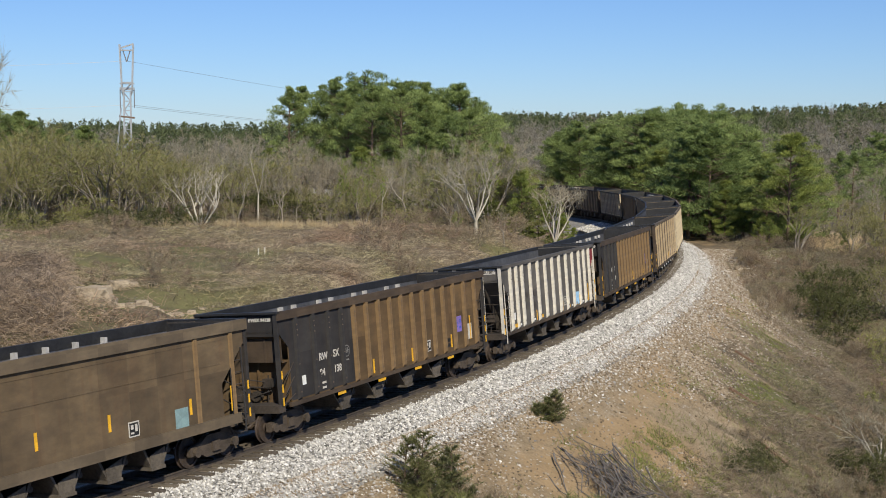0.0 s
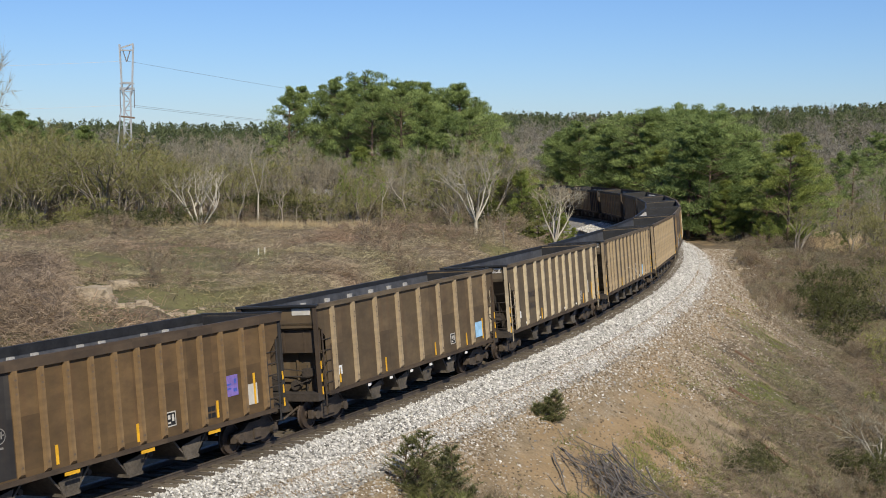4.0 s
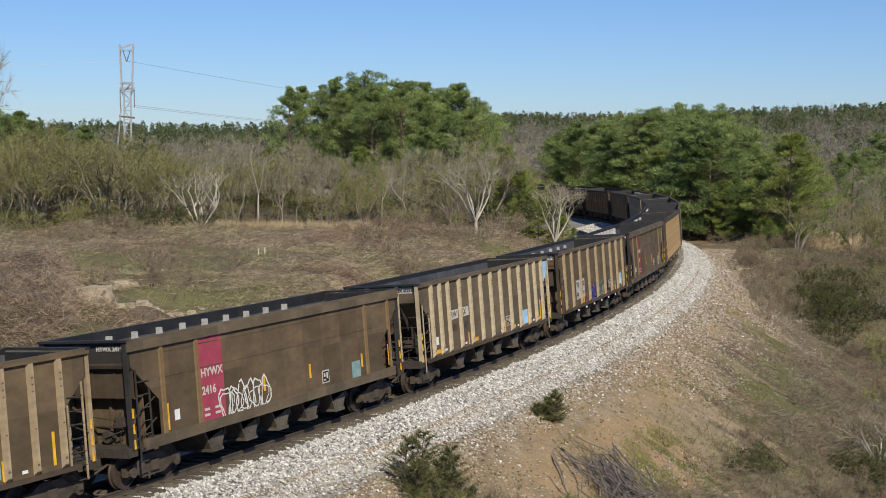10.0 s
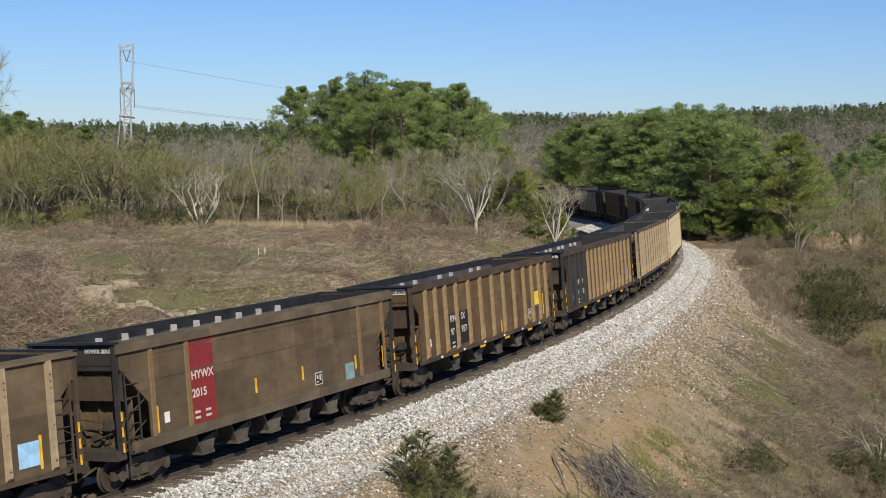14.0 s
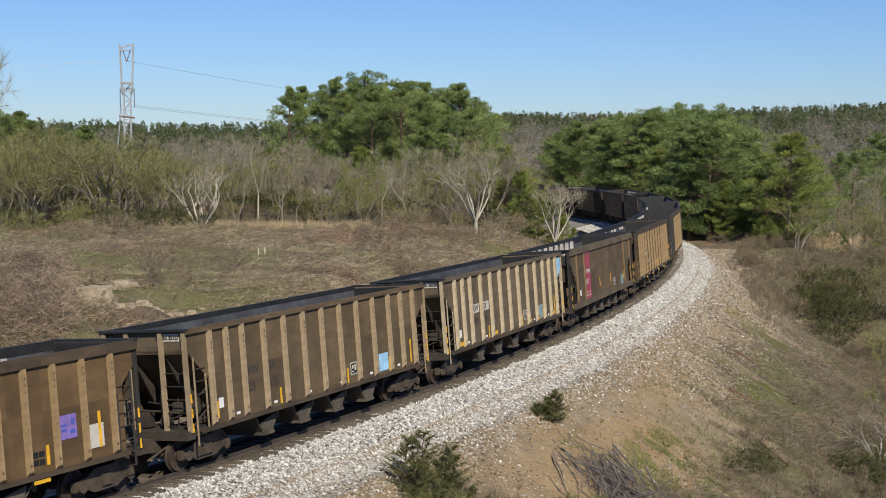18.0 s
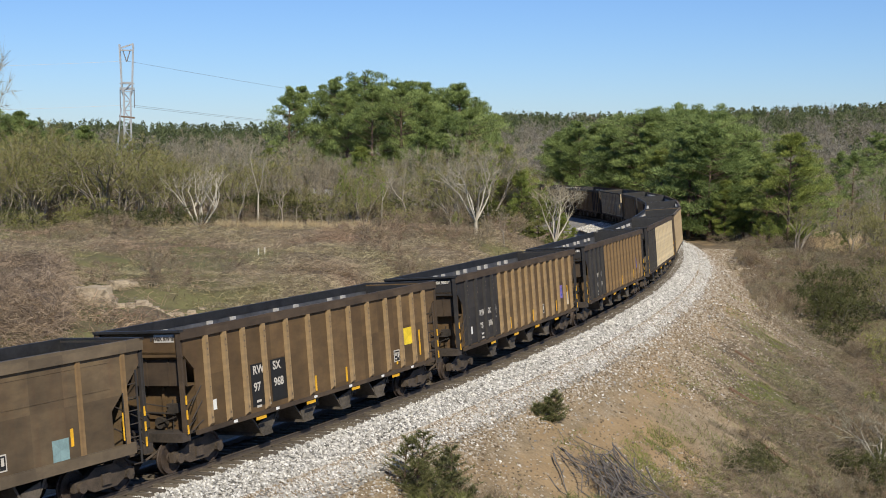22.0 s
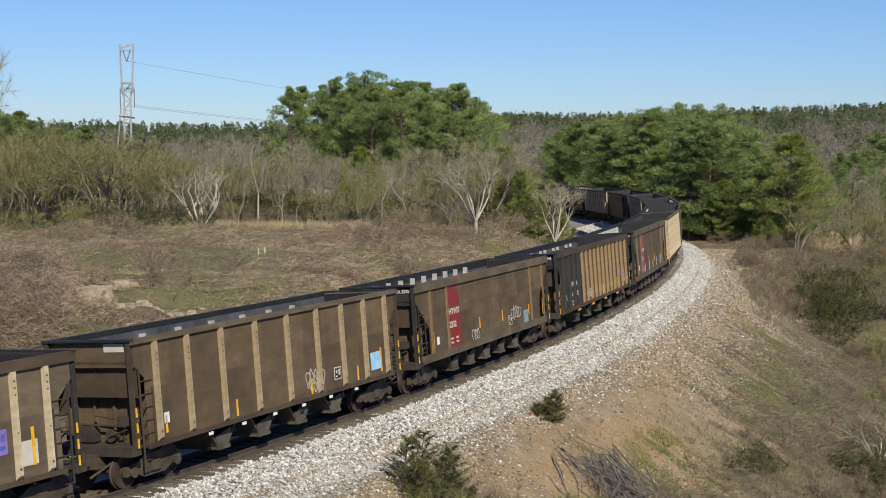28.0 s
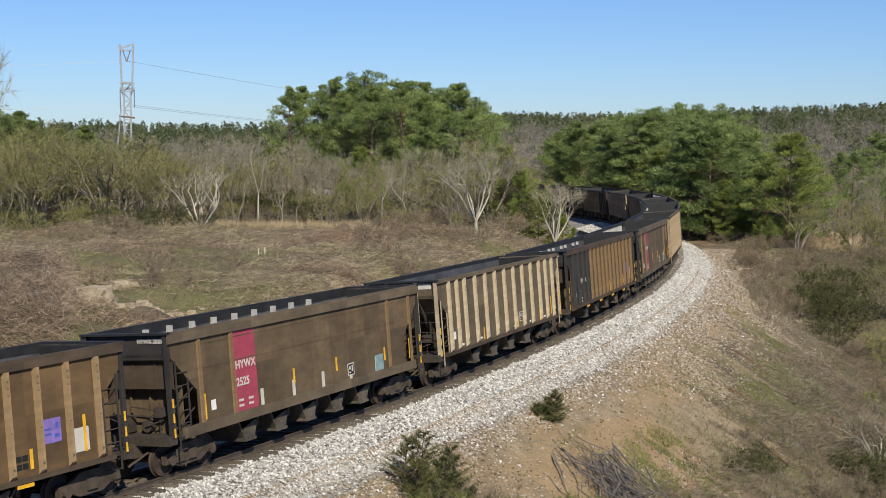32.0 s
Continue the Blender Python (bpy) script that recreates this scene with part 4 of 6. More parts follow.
PROTO = {}
CARS = []
lead = 2.9 - SHORT
for k, (style, body, rib, words, extra) in enumerate(TRAIN):
    long_car = style.startswith("panel")
    length = LONG if long_car else SHORT
    shape = style
    if shape not in PROTO:
        PROTO[shape] = hopper_car(shape, length)
        car = PROTO[shape]
        bare = [o for o in car.children_recursive]
    else:
        # a copy without the dress of the first one
        src = PROTO[shape]
        keep = set(PLAIN[shape])
        car = new("hopper_car")
        made = {src: car}
        for o in [src, *src.children_recursive][1:]:
            if o.name in keep:
                made[o] = o.copy()
                scene.collection.objects.link(made[o])
                made[o].parent = made[o.parent]
    if k == 0:
        PLAIN = {}
    if shape not in PLAIN:
        PLAIN[shape] = [o.name for o in car.children_recursive]
    dress(car, style, body, rib, words, extra, k)
    CARS.append((car, lead + float(np.interp(k, *SLACK)) - (0.15 if style == "smooth" else 0.25 if long_car else 0), length))
    lead += length


# ---- ties and loose stones of the track ----
def tie_geo(seed):
    r = random.Random(seed)
    hw = 0.112
    g = Geo()
    y0, y1 = -1.26 + r.uniform(-0.05, 0.05), 1.54 + r.uniform(-0.06, 0.06)
    g.add([(-hw, y0, -0.36), (hw, y0, -0.36), (hw, y1, -0.36), (-hw, y1, -0.36),
           (-hw, y0, -0.140), (hw, y0, -0.140), (hw, y1, -0.140), (-hw, y1, -0.140), (0.02, y0, -0.126), (0.02, y1, -0.130)],
          [(0, 1, 5, 8, 4), (1, 2, 6, 5), (2, 3, 7, 9, 6), (3, 0, 4, 7), (4, 8, 9, 7), (8, 5, 6, 9), (0, 3, 2, 1)])
    return g


def build_ties():
    bed = new("tie_row")
    tagged(bed, "row of weathered dark wooden ties on the ballast", "railway ties", kind="structure")
    meshes = [tie_geo(i).mesh("tie") for i in range(5)]
    for m in meshes:
        m.materials.append(M_TIE)
    rnd = random.Random(4)
    rest_v, rest_f = [], []
    i = 0
    s = -420.0
    while s < 620:
        m = track_frame(s) @ pose(0, rnd.uniform(-0.03, 0.03), 0, 0, 0, rnd.uniform(-1, 1))
        if -14 < s < 130:
            ob = part("tie", meshes[i % 5], None, bed)
            ob.matrix_basis = m
        else:
            me = meshes[i % 5]
            o = len(rest_v)
            rest_v += [tuple(m @ v.co) for v in me.vertices]
            rest_f += [tuple(k + o for k in p.vertices) for p in me.polygons]
        s += 0.52 + rnd.uniform(-0.03, 0.03)
        i += 1
    far = Geo()
    far.v, far.f = rest_v, rest_f
    tagged(part("far_ties", far, M_TIE, None), "distant weathered wooden railway ties in ballast", "railway ties", kind="stuff")


build_ties()

OCT_V = np.array([(1, 0, 0), (-1, 0, 0), (0, 1, 0), (0, -1, 0), (0, 0, 1), (0, 0, -1)], float)
OCT_F = np.array([(0, 2, 4), (2, 1, 4), (1, 3, 4), (3, 0, 4), (2, 0, 5), (1, 2, 5), (3, 1, 5), (0, 3, 5)])


def scatter_stones(name, x, y, z, size, mat, label, seed, flat=0.7):
    rng = np.random.default_rng(seed)
    n = len(x)
    v = OCT_V[None] * rng.uniform(0.6, 1.3, (n, 6, 1)) * size[:, None, None]
    v[:, :, 2] *= flat
    v += rng.normal(0, 0.18, (n, 6, 3)) * size[:, None, None]
    a = rng.uniform(0, 6.28, n)
    c, s = np.cos(a)[:, None], np.sin(a)[:, None]
    vx, vy = v[:, :, 0] * c - v[:, :, 1] * s, v[:, :, 0] * s + v[:, :, 1] * c
    V = np.stack([vx + x[:, None], vy + y[:, None], v[:, :, 2] + z[:, None]], -1).reshape(-1, 3)
    F = (OCT_F[None] + 6 * np.arange(n)[:, None, None]).reshape(-1, 3)
    return tagged(part(name, array_mesh(name, V, F), mat, None), label, "stones", kind="stuff")


def gravel_build(nt, p):
    g = nt.nodes.new("ShaderNodeNewGeometry")
    col = ramp(nt, g.outputs["Random Per Island"], [(0.0, (0.09, 0.065, 0.04)), (0.35, (0.23, 0.175, 0.115)), (0.75, (0.33, 0.28, 0.215)), (1.0, (0.46, 0.42, 0.365))])
    nt.links.new(col, p.inputs["Base Color"])
    p.inputs["Roughness"].default_value = 0.9


def build_stones():
    rng = np.random.default_rng(11)
    n = 80000
    s = -12 + 118 * rng.random(n) ** 1.5
    o = 1.10 + 2.67 * rng.random(n) ** 1.05
    o = np.where(rng.random(n) < 0.24, o + rng.exponential(0.55, n), o)
    x, y, z, th, c = track(s)
    prof_o, prof_z = (0.9, 1.15, 1.6, 1.95, 3.4, 3.9, 4.4, 12), (-0.245, -0.245, -0.25, -0.29, -0.84, -1.15, -2.2, -9)
    zz = z + np.interp(o, prof_o, prof_z) + np.sin(c) * np.clip(o, 0, 1.45)
    X, Y = x + np.cos(th) * o, y - np.sin(th) * o
    g = ground_height(X, Y)
    zz = np.maximum(zz + 0.025, g)
    scatter_stones("ballast_stones", X, Y, zz, rng.uniform(0.036, 0.078, n) * (1 + 0.008 * np.clip(s, 0, 99)), M_STONE, "pale grey crushed ballast stones on the shoulder", 12)
    # stone spread inside the far curve
    n = 9000
    s, o = rng.uniform(118, 150, n), -1.7 - 3.4 * rng.random(n)
    x, y, z, th, c = track(s)
    X, Y = x + np.cos(th) * o, y - np.sin(th) * o
    scatter_stones("ballast_stones", X, Y, np.maximum(ground_height(X, Y) + 0.03, z - 0.28 + (o + 1.75) * 0.25), rng.uniform(0.10, 0.2, n), M_STONE, "pale crushed stone spread inside the far curve", 17)
    # browner gravel strewn down the bank
    n = 165000
    s = -8 + 120 * rng.random(n) ** 1.4
    o = 2.9 + 10 * rng.random(n) ** 1.7
    x, y, z, th, c = track(s)
    X, Y = x + np.cos(th) * o, y - np.sin(th) * o
    k = fbm(X * 0.15, Y * 0.15, 91) + 0.75 - 0.07 * (o - 3.4) > rng.random(n)
    k &= (rng.random(n) > 0.75 * smooth(4.2, 5.2, o) * smooth(9, 7.5, o) * smooth(30, 24, s) * smooth(6, 12, s))
    X, Y, far = X[k], Y[k], s[k]
    low = ground_height(X, Y) + 0.005
    bed = z[k] + np.interp(o[k], prof_o, prof_z) + np.sin(c[k]) * 1.4 + 0.02
    scatter_stones("bank_gravel", X, Y, np.maximum(low, bed), rng.uniform(0.025, 0.075, len(X)) * (1 + 0.006 * np.clip(far, 0, 99)), M_GRAVEL, "brown and grey gravel strewn down the bank", 13)


M_GRAVEL = material("bank_gravel", gravel_build)
build_stones()

# ---- vegetation ----
M_NEEDLE = island_leaf("pine_needles", (0.085, 0.125, 0.042), (0.33, 0.41, 0.145), thin=0.2)
M_NEEDLE2 = island_leaf("young_pine_needles", (0.11, 0.145, 0.038), (0.34, 0.39, 0.105), thin=0.22)
M_CEDAR = island_leaf("cedar_scales", (0.085, 0.095, 0.045), (0.27, 0.275, 0.12))
M_BUSH = island_leaf("dark_bush_leaves", (0.06, 0.068, 0.028), (0.185, 0.19, 0.075))
M_BUD = island_leaf("spring_buds", (0.20, 0.215, 0.065), (0.40, 0.41, 0.145))
M_LEAF = island_leaf("young_leaves", (0.17, 0.23, 0.05), (0.38, 0.46, 0.11))
M_TWIG = island_leaf("bare_twigs", (0.22, 0.19, 0.135), (0.50, 0.44, 0.32), 0.9)
M_TWIG2 = island_leaf("grey_twigs", (0.25, 0.225, 0.165), (0.51, 0.46, 0.35), 0.9)
M_OLIVE = island_leaf("olive_twigs", (0.19, 0.175, 0.075), (0.42, 0.395, 0.18), 0.9)
# far woods: haze of distance put into duller, greyer base colours
M_HAZEPINE = island_leaf("hazed_pine_needles", (0.085, 0.11, 0.055), (0.17, 0.20, 0.095))
M_HAZETWIG = island_leaf("hazed_grey_twigs", (0.24, 0.215, 0.175), (0.40, 0.36, 0.295), 0.9)
M_STEM = island_leaf("dead_stems", (0.15, 0.122, 0.088), (0.52, 0.435, 0.32), 0.9, [(0.36, (0.88, 0.74, 0.74)), (0.48, (1.0, 0.98, 0.95)), (0.60, (0.98, 1.06, 0.80)), (0.70, (1.25, 1.18, 1.0))])
M_STRAW = island_leaf("straw_grass", (0.45, 0.35, 0.21), (0.78, 0.64, 0.43), 0.9)
M_GRASS = island_leaf("thin_grass", (0.13, 0.155, 0.05), (0.31, 0.34, 0.12), 0.9)
M_BARK = mottled("grey_bark", (0.14, 0.118, 0.092), (0.32, 0.28, 0.225), 2.0, 0.9, 6, 0.5, 0.02)
M_PALE = mottled("pale_bark", (0.32, 0.29, 0.235), (0.55, 0.505, 0.425), 1.5, 0.85, 6, 0.4, 0.02)
M_GREYBARK = mottled("light_grey_bark", (0.27, 0.235, 0.19), (0.47, 0.42, 0.35), 1.5, 0.85, 6, 0.4, 0.02)
M_PINEBARK = mottled("pine_bark", (0.09, 0.06, 0.042), (0.20, 0.14, 0.10), 2.0, 0.95, 6, 0.6, 0.03)
M_ROCK = mottled("sandstone", (0.19, 0.15, 0.105), (0.42, 0.35, 0.255), 1.1, 0.9, 7, 0.8, 0.06)


def blades(centers, direction, length, width, rng, n_each=1, spread=0.0, lift=0.0, face=None):
    """Thin triangles that start round each centre and point along its direction, with some scatter."""
    c = np.repeat(centers, n_each, 0)
    d = np.repeat(direction, n_each, 0)
    n = len(c)
    d = d + rng.normal(0, 1, (n, 3)) * spread
    d[:, 2] += lift
    d /= np.linalg.norm(d, axis=1, keepdims=True) + 1e-9
    L = length * rng.uniform(0.5, 1.3, (n, 1))
    side = np.cross(d, rng.normal(0, 1, (n, 3)) if face is None else face + rng.normal(0, 0.45, (n, 3)))
    side /= np.linalg.norm(side, axis=1, keepdims=True) + 1e-9
    w = width * rng.uniform(0.7, 1.3, (n, 1))
    V = np.stack([c - side * w / 2, c + side * w / 2, c + d * L], 1).reshape(-1, 3)
    return V


def tri_mesh(name, V):
    return array_mesh(name, V, np.arange(len(V)).reshape(-1, 3))


def limb_mesh(name, segs, sides=4):
    """Tapered tubes from (a, b, r0, r1) rows."""
    A, B = np.array([s[0] for s in segs]), np.array([s[1] for s in segs])
    R0, R1 = np.array([s[2] for s in segs]), np.array([s[3] for s in segs])
    d = B - A
    d /= np.linalg.norm(d, axis=1, keepdims=True) + 1e-9
    ref = np.where(abs(d[:, 2:3]) > 0.9, np.array([[1.0, 0, 0]]), np.array([[0, 0, 1.0]]))
    u = np.cross(d, ref)
    u /= np.linalg.norm(u, axis=1, keepdims=True)
    w = np.cross(d, u)
    ang = np.arange(sides) * 2 * math.pi / sides
    ring = u[:, None] * np.cos(ang)[None, :, None] + w[:, None] * np.sin(ang)[None, :, None]
    V = np.concatenate([A[:, None] + ring * R0[:, None, None], B[:, None] + ring * R1[:, None, None]], 1).reshape(-1, 3)
    i = np.arange(sides)
    f = np.stack([i, (i + 1) % sides, sides + (i + 1) % sides, sides + i], 1)
    F = (f[None] + (2 * sides) * np.arange(len(segs))[:, None, None]).reshape(-1, 4)
    return array_mesh(name, V, F, True)


def grow(rnd, base, direction, length, radius, level, out, tips, wander=0.25, fork=(2, 3), shrink=0.72, lift=0.12):
    """Forking limbs; the ends of the thin ones are kept as tips."""
    p, d = Vector(base), Vector(direction).normalized()
    steps = 3 if level > 1 else 2
    r = radius
    for i in range(steps):
        d = (d + Vector((rnd.gauss(0, wander), rnd.gauss(0, wander), rnd.gauss(0, wander) + lift)) * 0.6).normalized()
        q = p + d * (length / steps)
        r2 = r * 0.86
        out.append((tuple(p), tuple(q), r, r2))
        if level <= 2:
            tips.append((tuple(q), tuple(d)))
        p, r = q, r2
    if level > 0:
        for k in range(rnd.randint(*fork)):
            side = Vector((rnd.gauss(0, 1), rnd.gauss(0, 1), rnd.gauss(0, 0.6))).normalized()
            nd = (d + side * rnd.uniform(0.45, 0.95)).normalized()
            grow(rnd, p, nd, length * shrink * rnd.uniform(0.8, 1.15), r * 0.72, level - 1, out, tips, wander, fork, shrink, lift)


def bare_tree(seed, height, stems, bark, twig_mat, name="bare_tree", level=4, twig_n=5, twig_len=0.75, lean=0.35, leaf=None, leaf_n=0, leaf_size=0.26, twig_w=0.03, radius=None, wander=0.25):
    """A leafless tree or shrub of a given height: forked limbs, fine twigs, here and there young leaves."""
    rnd, rng = random.Random(seed), np.random.default_rng(seed)
    segs, tips = [], []
    for k in range(stems):
        a = 2 * math.pi * (k + rnd.random() * 0.6) / stems
        ln = lean if stems > 1 else 0.06
        grow(rnd, (0.12 * math.cos(a) * (stems > 1), 0.12 * math.sin(a) * (stems > 1), -0.2), (ln * math.cos(a), ln * math.sin(a), 1), height * 0.33, radius or height * (0.017 if stems > 1 else 0.021), level, segs, tips, wander)
    top = max(s[1][2] for s in segs)
    f = height / top * 0.93
    segs = [(tuple(np.array(a) * f), tuple(np.array(b) * f), r0, r1) for a, b, r0, r1 in segs]
    C = np.array([t[0] for t in tips]) * f
    Dr = np.array([t[1] for t in tips])
    tree = new(name)
    part("trunk", limb_mesh("trunk", segs), bark, tree)
    tw = blades(C, Dr, twig_len, twig_w, rng, twig_n, 0.55, 0.1)
    part("crown", tri_mesh("crown", tw), twig_mat, tree)
    if leaf:
        k = rng.choice(len(C), min(leaf_n, len(C)), replace=leaf_n > len(C))
        lf = blades(C[k] + rng.normal(0, 0.25, (len(k), 3)), Dr[k], leaf_size, leaf_size * 0.65, rng, 5, 1.0)
        part("young_leaves", tri_mesh("young_leaves", lf), leaf, tree)
    return tree


def pine_tree(seed, height, crown_from, width, needle, name="pine_tree", tuft=0.42, tufts=26, top_round=0.5, gap=1.0, flat=0.40):
    """A pine: straight trunk, whorls of boughs, needle tufts along their outer halves."""
    rnd, rng = random.Random(seed), np.random.default_rng(seed)
    segs, C, Dr, size = [], [], [], []
    bend = (rnd.uniform(-0.4, 0.4), rnd.uniform(-0.4, 0.4))
    def axis(z):
        t = z / height
        return np.array([bend[0] * t * t, bend[1] * t * t, z])
    nz = 9
    for i in range(nz):
        a, b = axis(height * i / nz - (0.3 if i == 0 else 0)), axis(height * (i + 1) / nz)
        segs.append((a, b, height * 0.016 * (1 - i / nz * 0.85), height * 0.016 * (1 - (i + 1) / nz * 0.85)))
    z = height * crown_from
    while z < height * 0.985:
        t = (z / height - crown_from) / (1 - crown_from)
        reach = width * (min(1.0, (t + 0.12) / 0.35) ** 0.6) * (1 - t ** (1.4 + top_round * 2)) + 0.35
        for k in range(rnd.randint(3, 5)):
            a = rnd.uniform(0, 6.283)
            L = reach * rnd.uniform(0.55, 1.15)
            rise = rnd.uniform(-0.1, 0.35) + 0.35 * t
            o = axis(z)
            d = np.array([math.cos(a), math.sin(a), rise])
            p = o
            for j in range(3):
                q = p + d * L / 3 + np.array([0, 0, 0.05 * L])
                segs.append((p, q, 0.05 * (1 - j * 0.3), 0.05 * (0.7 - j * 0.22)))
                if j > 0 or L < 1.3:
                    for m in range(1 if j == 1 else 2):
                        C.append(q + np.array([rnd.gauss(0, 0.2), rnd.gauss(0, 0.2), rnd.gauss(0.12, 0.10)]) * (0.6 + L * 0.25))
                        Dr.append(d * 0.5 + np.array([0, 0, 0.6]))
                        size.append(0.55 + 0.16 * L * rnd.uniform(0.7, 1.3))
                p = q
        z += height * rnd.uniform(0.030, 0.055) * gap
    C, Dr = np.array(C), np.array(Dr)
    tree = new(name)
    part("trunk", limb_mesh("trunk", segs, 5), M_PINEBARK, tree)
    size = np.repeat(np.array(size), tufts)[:, None]
    ball = rng.normal(0, 1, (len(C) * tufts, 3))
    ball *= (0.6 + 0.4 * rng.random((len(ball), 1))) / np.linalg.norm(ball, axis=1, keepdims=True)
    cc = np.repeat(C, tufts, 0) + ball * size * np.array([0.62, 0.62, flat])
    V = blades(cc, np.repeat(Dr, tufts, 0) + ball * 0.8, tuft * 0.85, tuft * 0.15, rng, 1, 0.5, 0.0, ball * 0.9 + np.array([0, 0, 0.9]))
    part("crown", tri_mesh("crown", V), needle, tree)
    return tree


def fan_tree(seed, height, spread, limbs):
    """A pale-barked tree whose limbs fan out from one short trunk."""
    rnd, rng = random.Random(seed), np.random.default_rng(seed)
    base, fork = Vector((0, 0, -0.3)), Vector((rnd.uniform(-0.1, 0.1), 0, height * 0.13))
    segs, tips = [(tuple(base), tuple(fork), height * 0.030, height * 0.026)], []
    for k in range(limbs):
        a = 2 * math.pi * (k + 0.5 * rnd.random()) / limbs
        lean = spread * rnd.uniform(0.45, 1.1)
        grow(rnd, fork, (lean * math.cos(a), lean * math.sin(a), 1), height * 0.36, height * 0.0155, 3, segs, tips, 0.13, (2, 3), 0.62, 0.08)
    f = height / max(q[1][2] for q in segs)
    segs = [(tuple(np.array(a) * f), tuple(np.array(b) * f), r0, r1) for a, b, r0, r1 in segs]
    tree = new("bare_tree")
    part("trunk", limb_mesh("trunk", segs), M_PALE, tree)
    C, D = np.array([t[0] for t in tips]) * f, np.array([t[1] for t in tips])
    part("crown", tri_mesh("crown", blades(C, D, 0.8, 0.026, rng, 5, 0.5, 0.1)), M_TWIG2, tree)
    return tree


class Planter:
    """Sets out trees of one kind: the first is the grown one, the rest share its meshes."""
    def __init__(self, protos, label, category, group):
        self.protos, self.used = protos, set()
        for p in protos:
            tagged(p, label, category, group)
        self.rnd = random.Random(len(label))

    def put(self, x, y, scale, which=None, turn=None, wide=1.0, sink=0.0, label=""):
        i = self.rnd.randrange(len(self.protos)) if which is None else which
        z = float(ground_height([x], [y])[0]) - sink
        m = pose(x, y, z, 0, 0, self.rnd.uniform(0, 360) if turn is None else turn) @ Matrix.Diagonal((scale * wide, scale * wide, scale, 1))
        if i in self.used:
            ob = copy_thing(self.protos[i], m)
        else:
            ob = self.protos[i]
            ob.matrix_basis = m
            self.used.add(i)
        if label:
            tagged(ob, label)
        return ob

    def finish(self):
        for i, p in enumerate(self.protos):
            if i not in self.used:
                for o in (*p.children_recursive, p):
                    bpy.data.objects.remove(o)


def clear_of_track(x, y, room=7.5):
    s, o = off_track([x], [y])
    return abs(o[0]) > room


def spot(bearing, dist):
    """A place by the tangent of its bearing east of the view's axis and its distance north."""
    return bearing * dist, dist


PINES = Planter([pine_tree(i, 16, (0.34, 0.46, 0.28, 0.52)[i], (3.3, 4.0, 3.0, 4.4)[i], M_NEEDLE, tufts=80, gap=0.95, flat=0.34) for i in range(4)],
                "tall green loblolly pine with ragged crown", "tree", "pine trees")
LOWPINES = Planter([pine_tree(20 + i, 13, (0.04, 0.04, 0.07)[i], (3.6, 3.1, 3.9)[i], (M_NEEDLE, M_NEEDLE2, M_NEEDLE2)[i], tufts=92, top_round=0.2, gap=0.98, flat=0.28) for i in range(3)],
                   "green pine with boughs down to the ground", "tree", "pine trees")
BARE = Planter([bare_tree(40 + i, 10, (1, 3, 2, 1, 4)[i], M_BARK, (M_TWIG2, M_TWIG)[i % 2], level=4, twig_n=8, twig_len=0.9, twig_w=0.024) for i in range(5)],
               "leafless grey-brown deciduous tree with fine twigs", "tree", "bare trees")
BUDDING = Planter([bare_tree(60 + i, 8, (5, 4, 6)[i], M_BARK, M_OLIVE, level=3, twig_n=18, twig_len=0.6, twig_w=0.02, leaf=M_BUD, leaf_n=4400, leaf_size=0.15, name="budding_tree") for i in range(3)],
                  "multi-stemmed small tree with yellow-green spring buds", "tree", "budding trees")
LEAFING = Planter([bare_tree(70 + i, 7, (3, 2)[i], M_BARK, M_OLIVE, level=3, twig_n=7, leaf=M_LEAF, leaf_n=3600, leaf_size=0.26, name="leafing_tree") for i in range(2)],
                  "young tree in fresh bright green spring leaf", "tree", "leafing trees")
BRUSH = Planter([bare_tree(80 + i, 2.6, 7, M_BARK, (M_STEM, M_TWIG)[i % 2], level=2, twig_n=12, twig_len=0.55, twig_w=0.022, lean=0.8, name="brush", radius=0.022) for i in range(3)],
                "tangled leafless brown brush", "shrub", "brush on the field")
BUSHES = Planter([bare_tree(88 + i, 2.6, 8, M_BARK, (M_OLIVE, M_BUSH)[i], level=2, twig_n=9, twig_len=0.5, twig_w=0.022, lean=0.9, leaf=(M_BUD, M_BUSH)[i], leaf_n=1500, leaf_size=0.16, name="bush", radius=0.022) for i in range(2)],
                 "low rounded olive-green bush", "shrub", "green bushes")
PALE = Planter([bare_tree(95, 9, 7, M_PALE, M_TWIG2, level=3, twig_n=3, lean=0.75, radius=0.20, wander=0.16), bare_tree(98, 9, 5, M_GREYBARK, M_TWIG2, level=3, twig_n=8, lean=0.5, radius=0.12), bare_tree(97, 9, 1, M_PALE, M_TWIG2, level=3, twig_n=3, radius=0.17, wander=0.07)],
               "pale-barked bare tree with spreading stems", "tree", "pale-barked trees")


FAN = Planter([fan_tree(7, 7.2, 0.85, 6), fan_tree(12, 6.4, 0.75, 6)], "pale-barked bare tree, limbs fanning from a short trunk", "tree", "pale-barked trees")


def level_of(x, y):
    return float(ground_height([x], [y])[0])


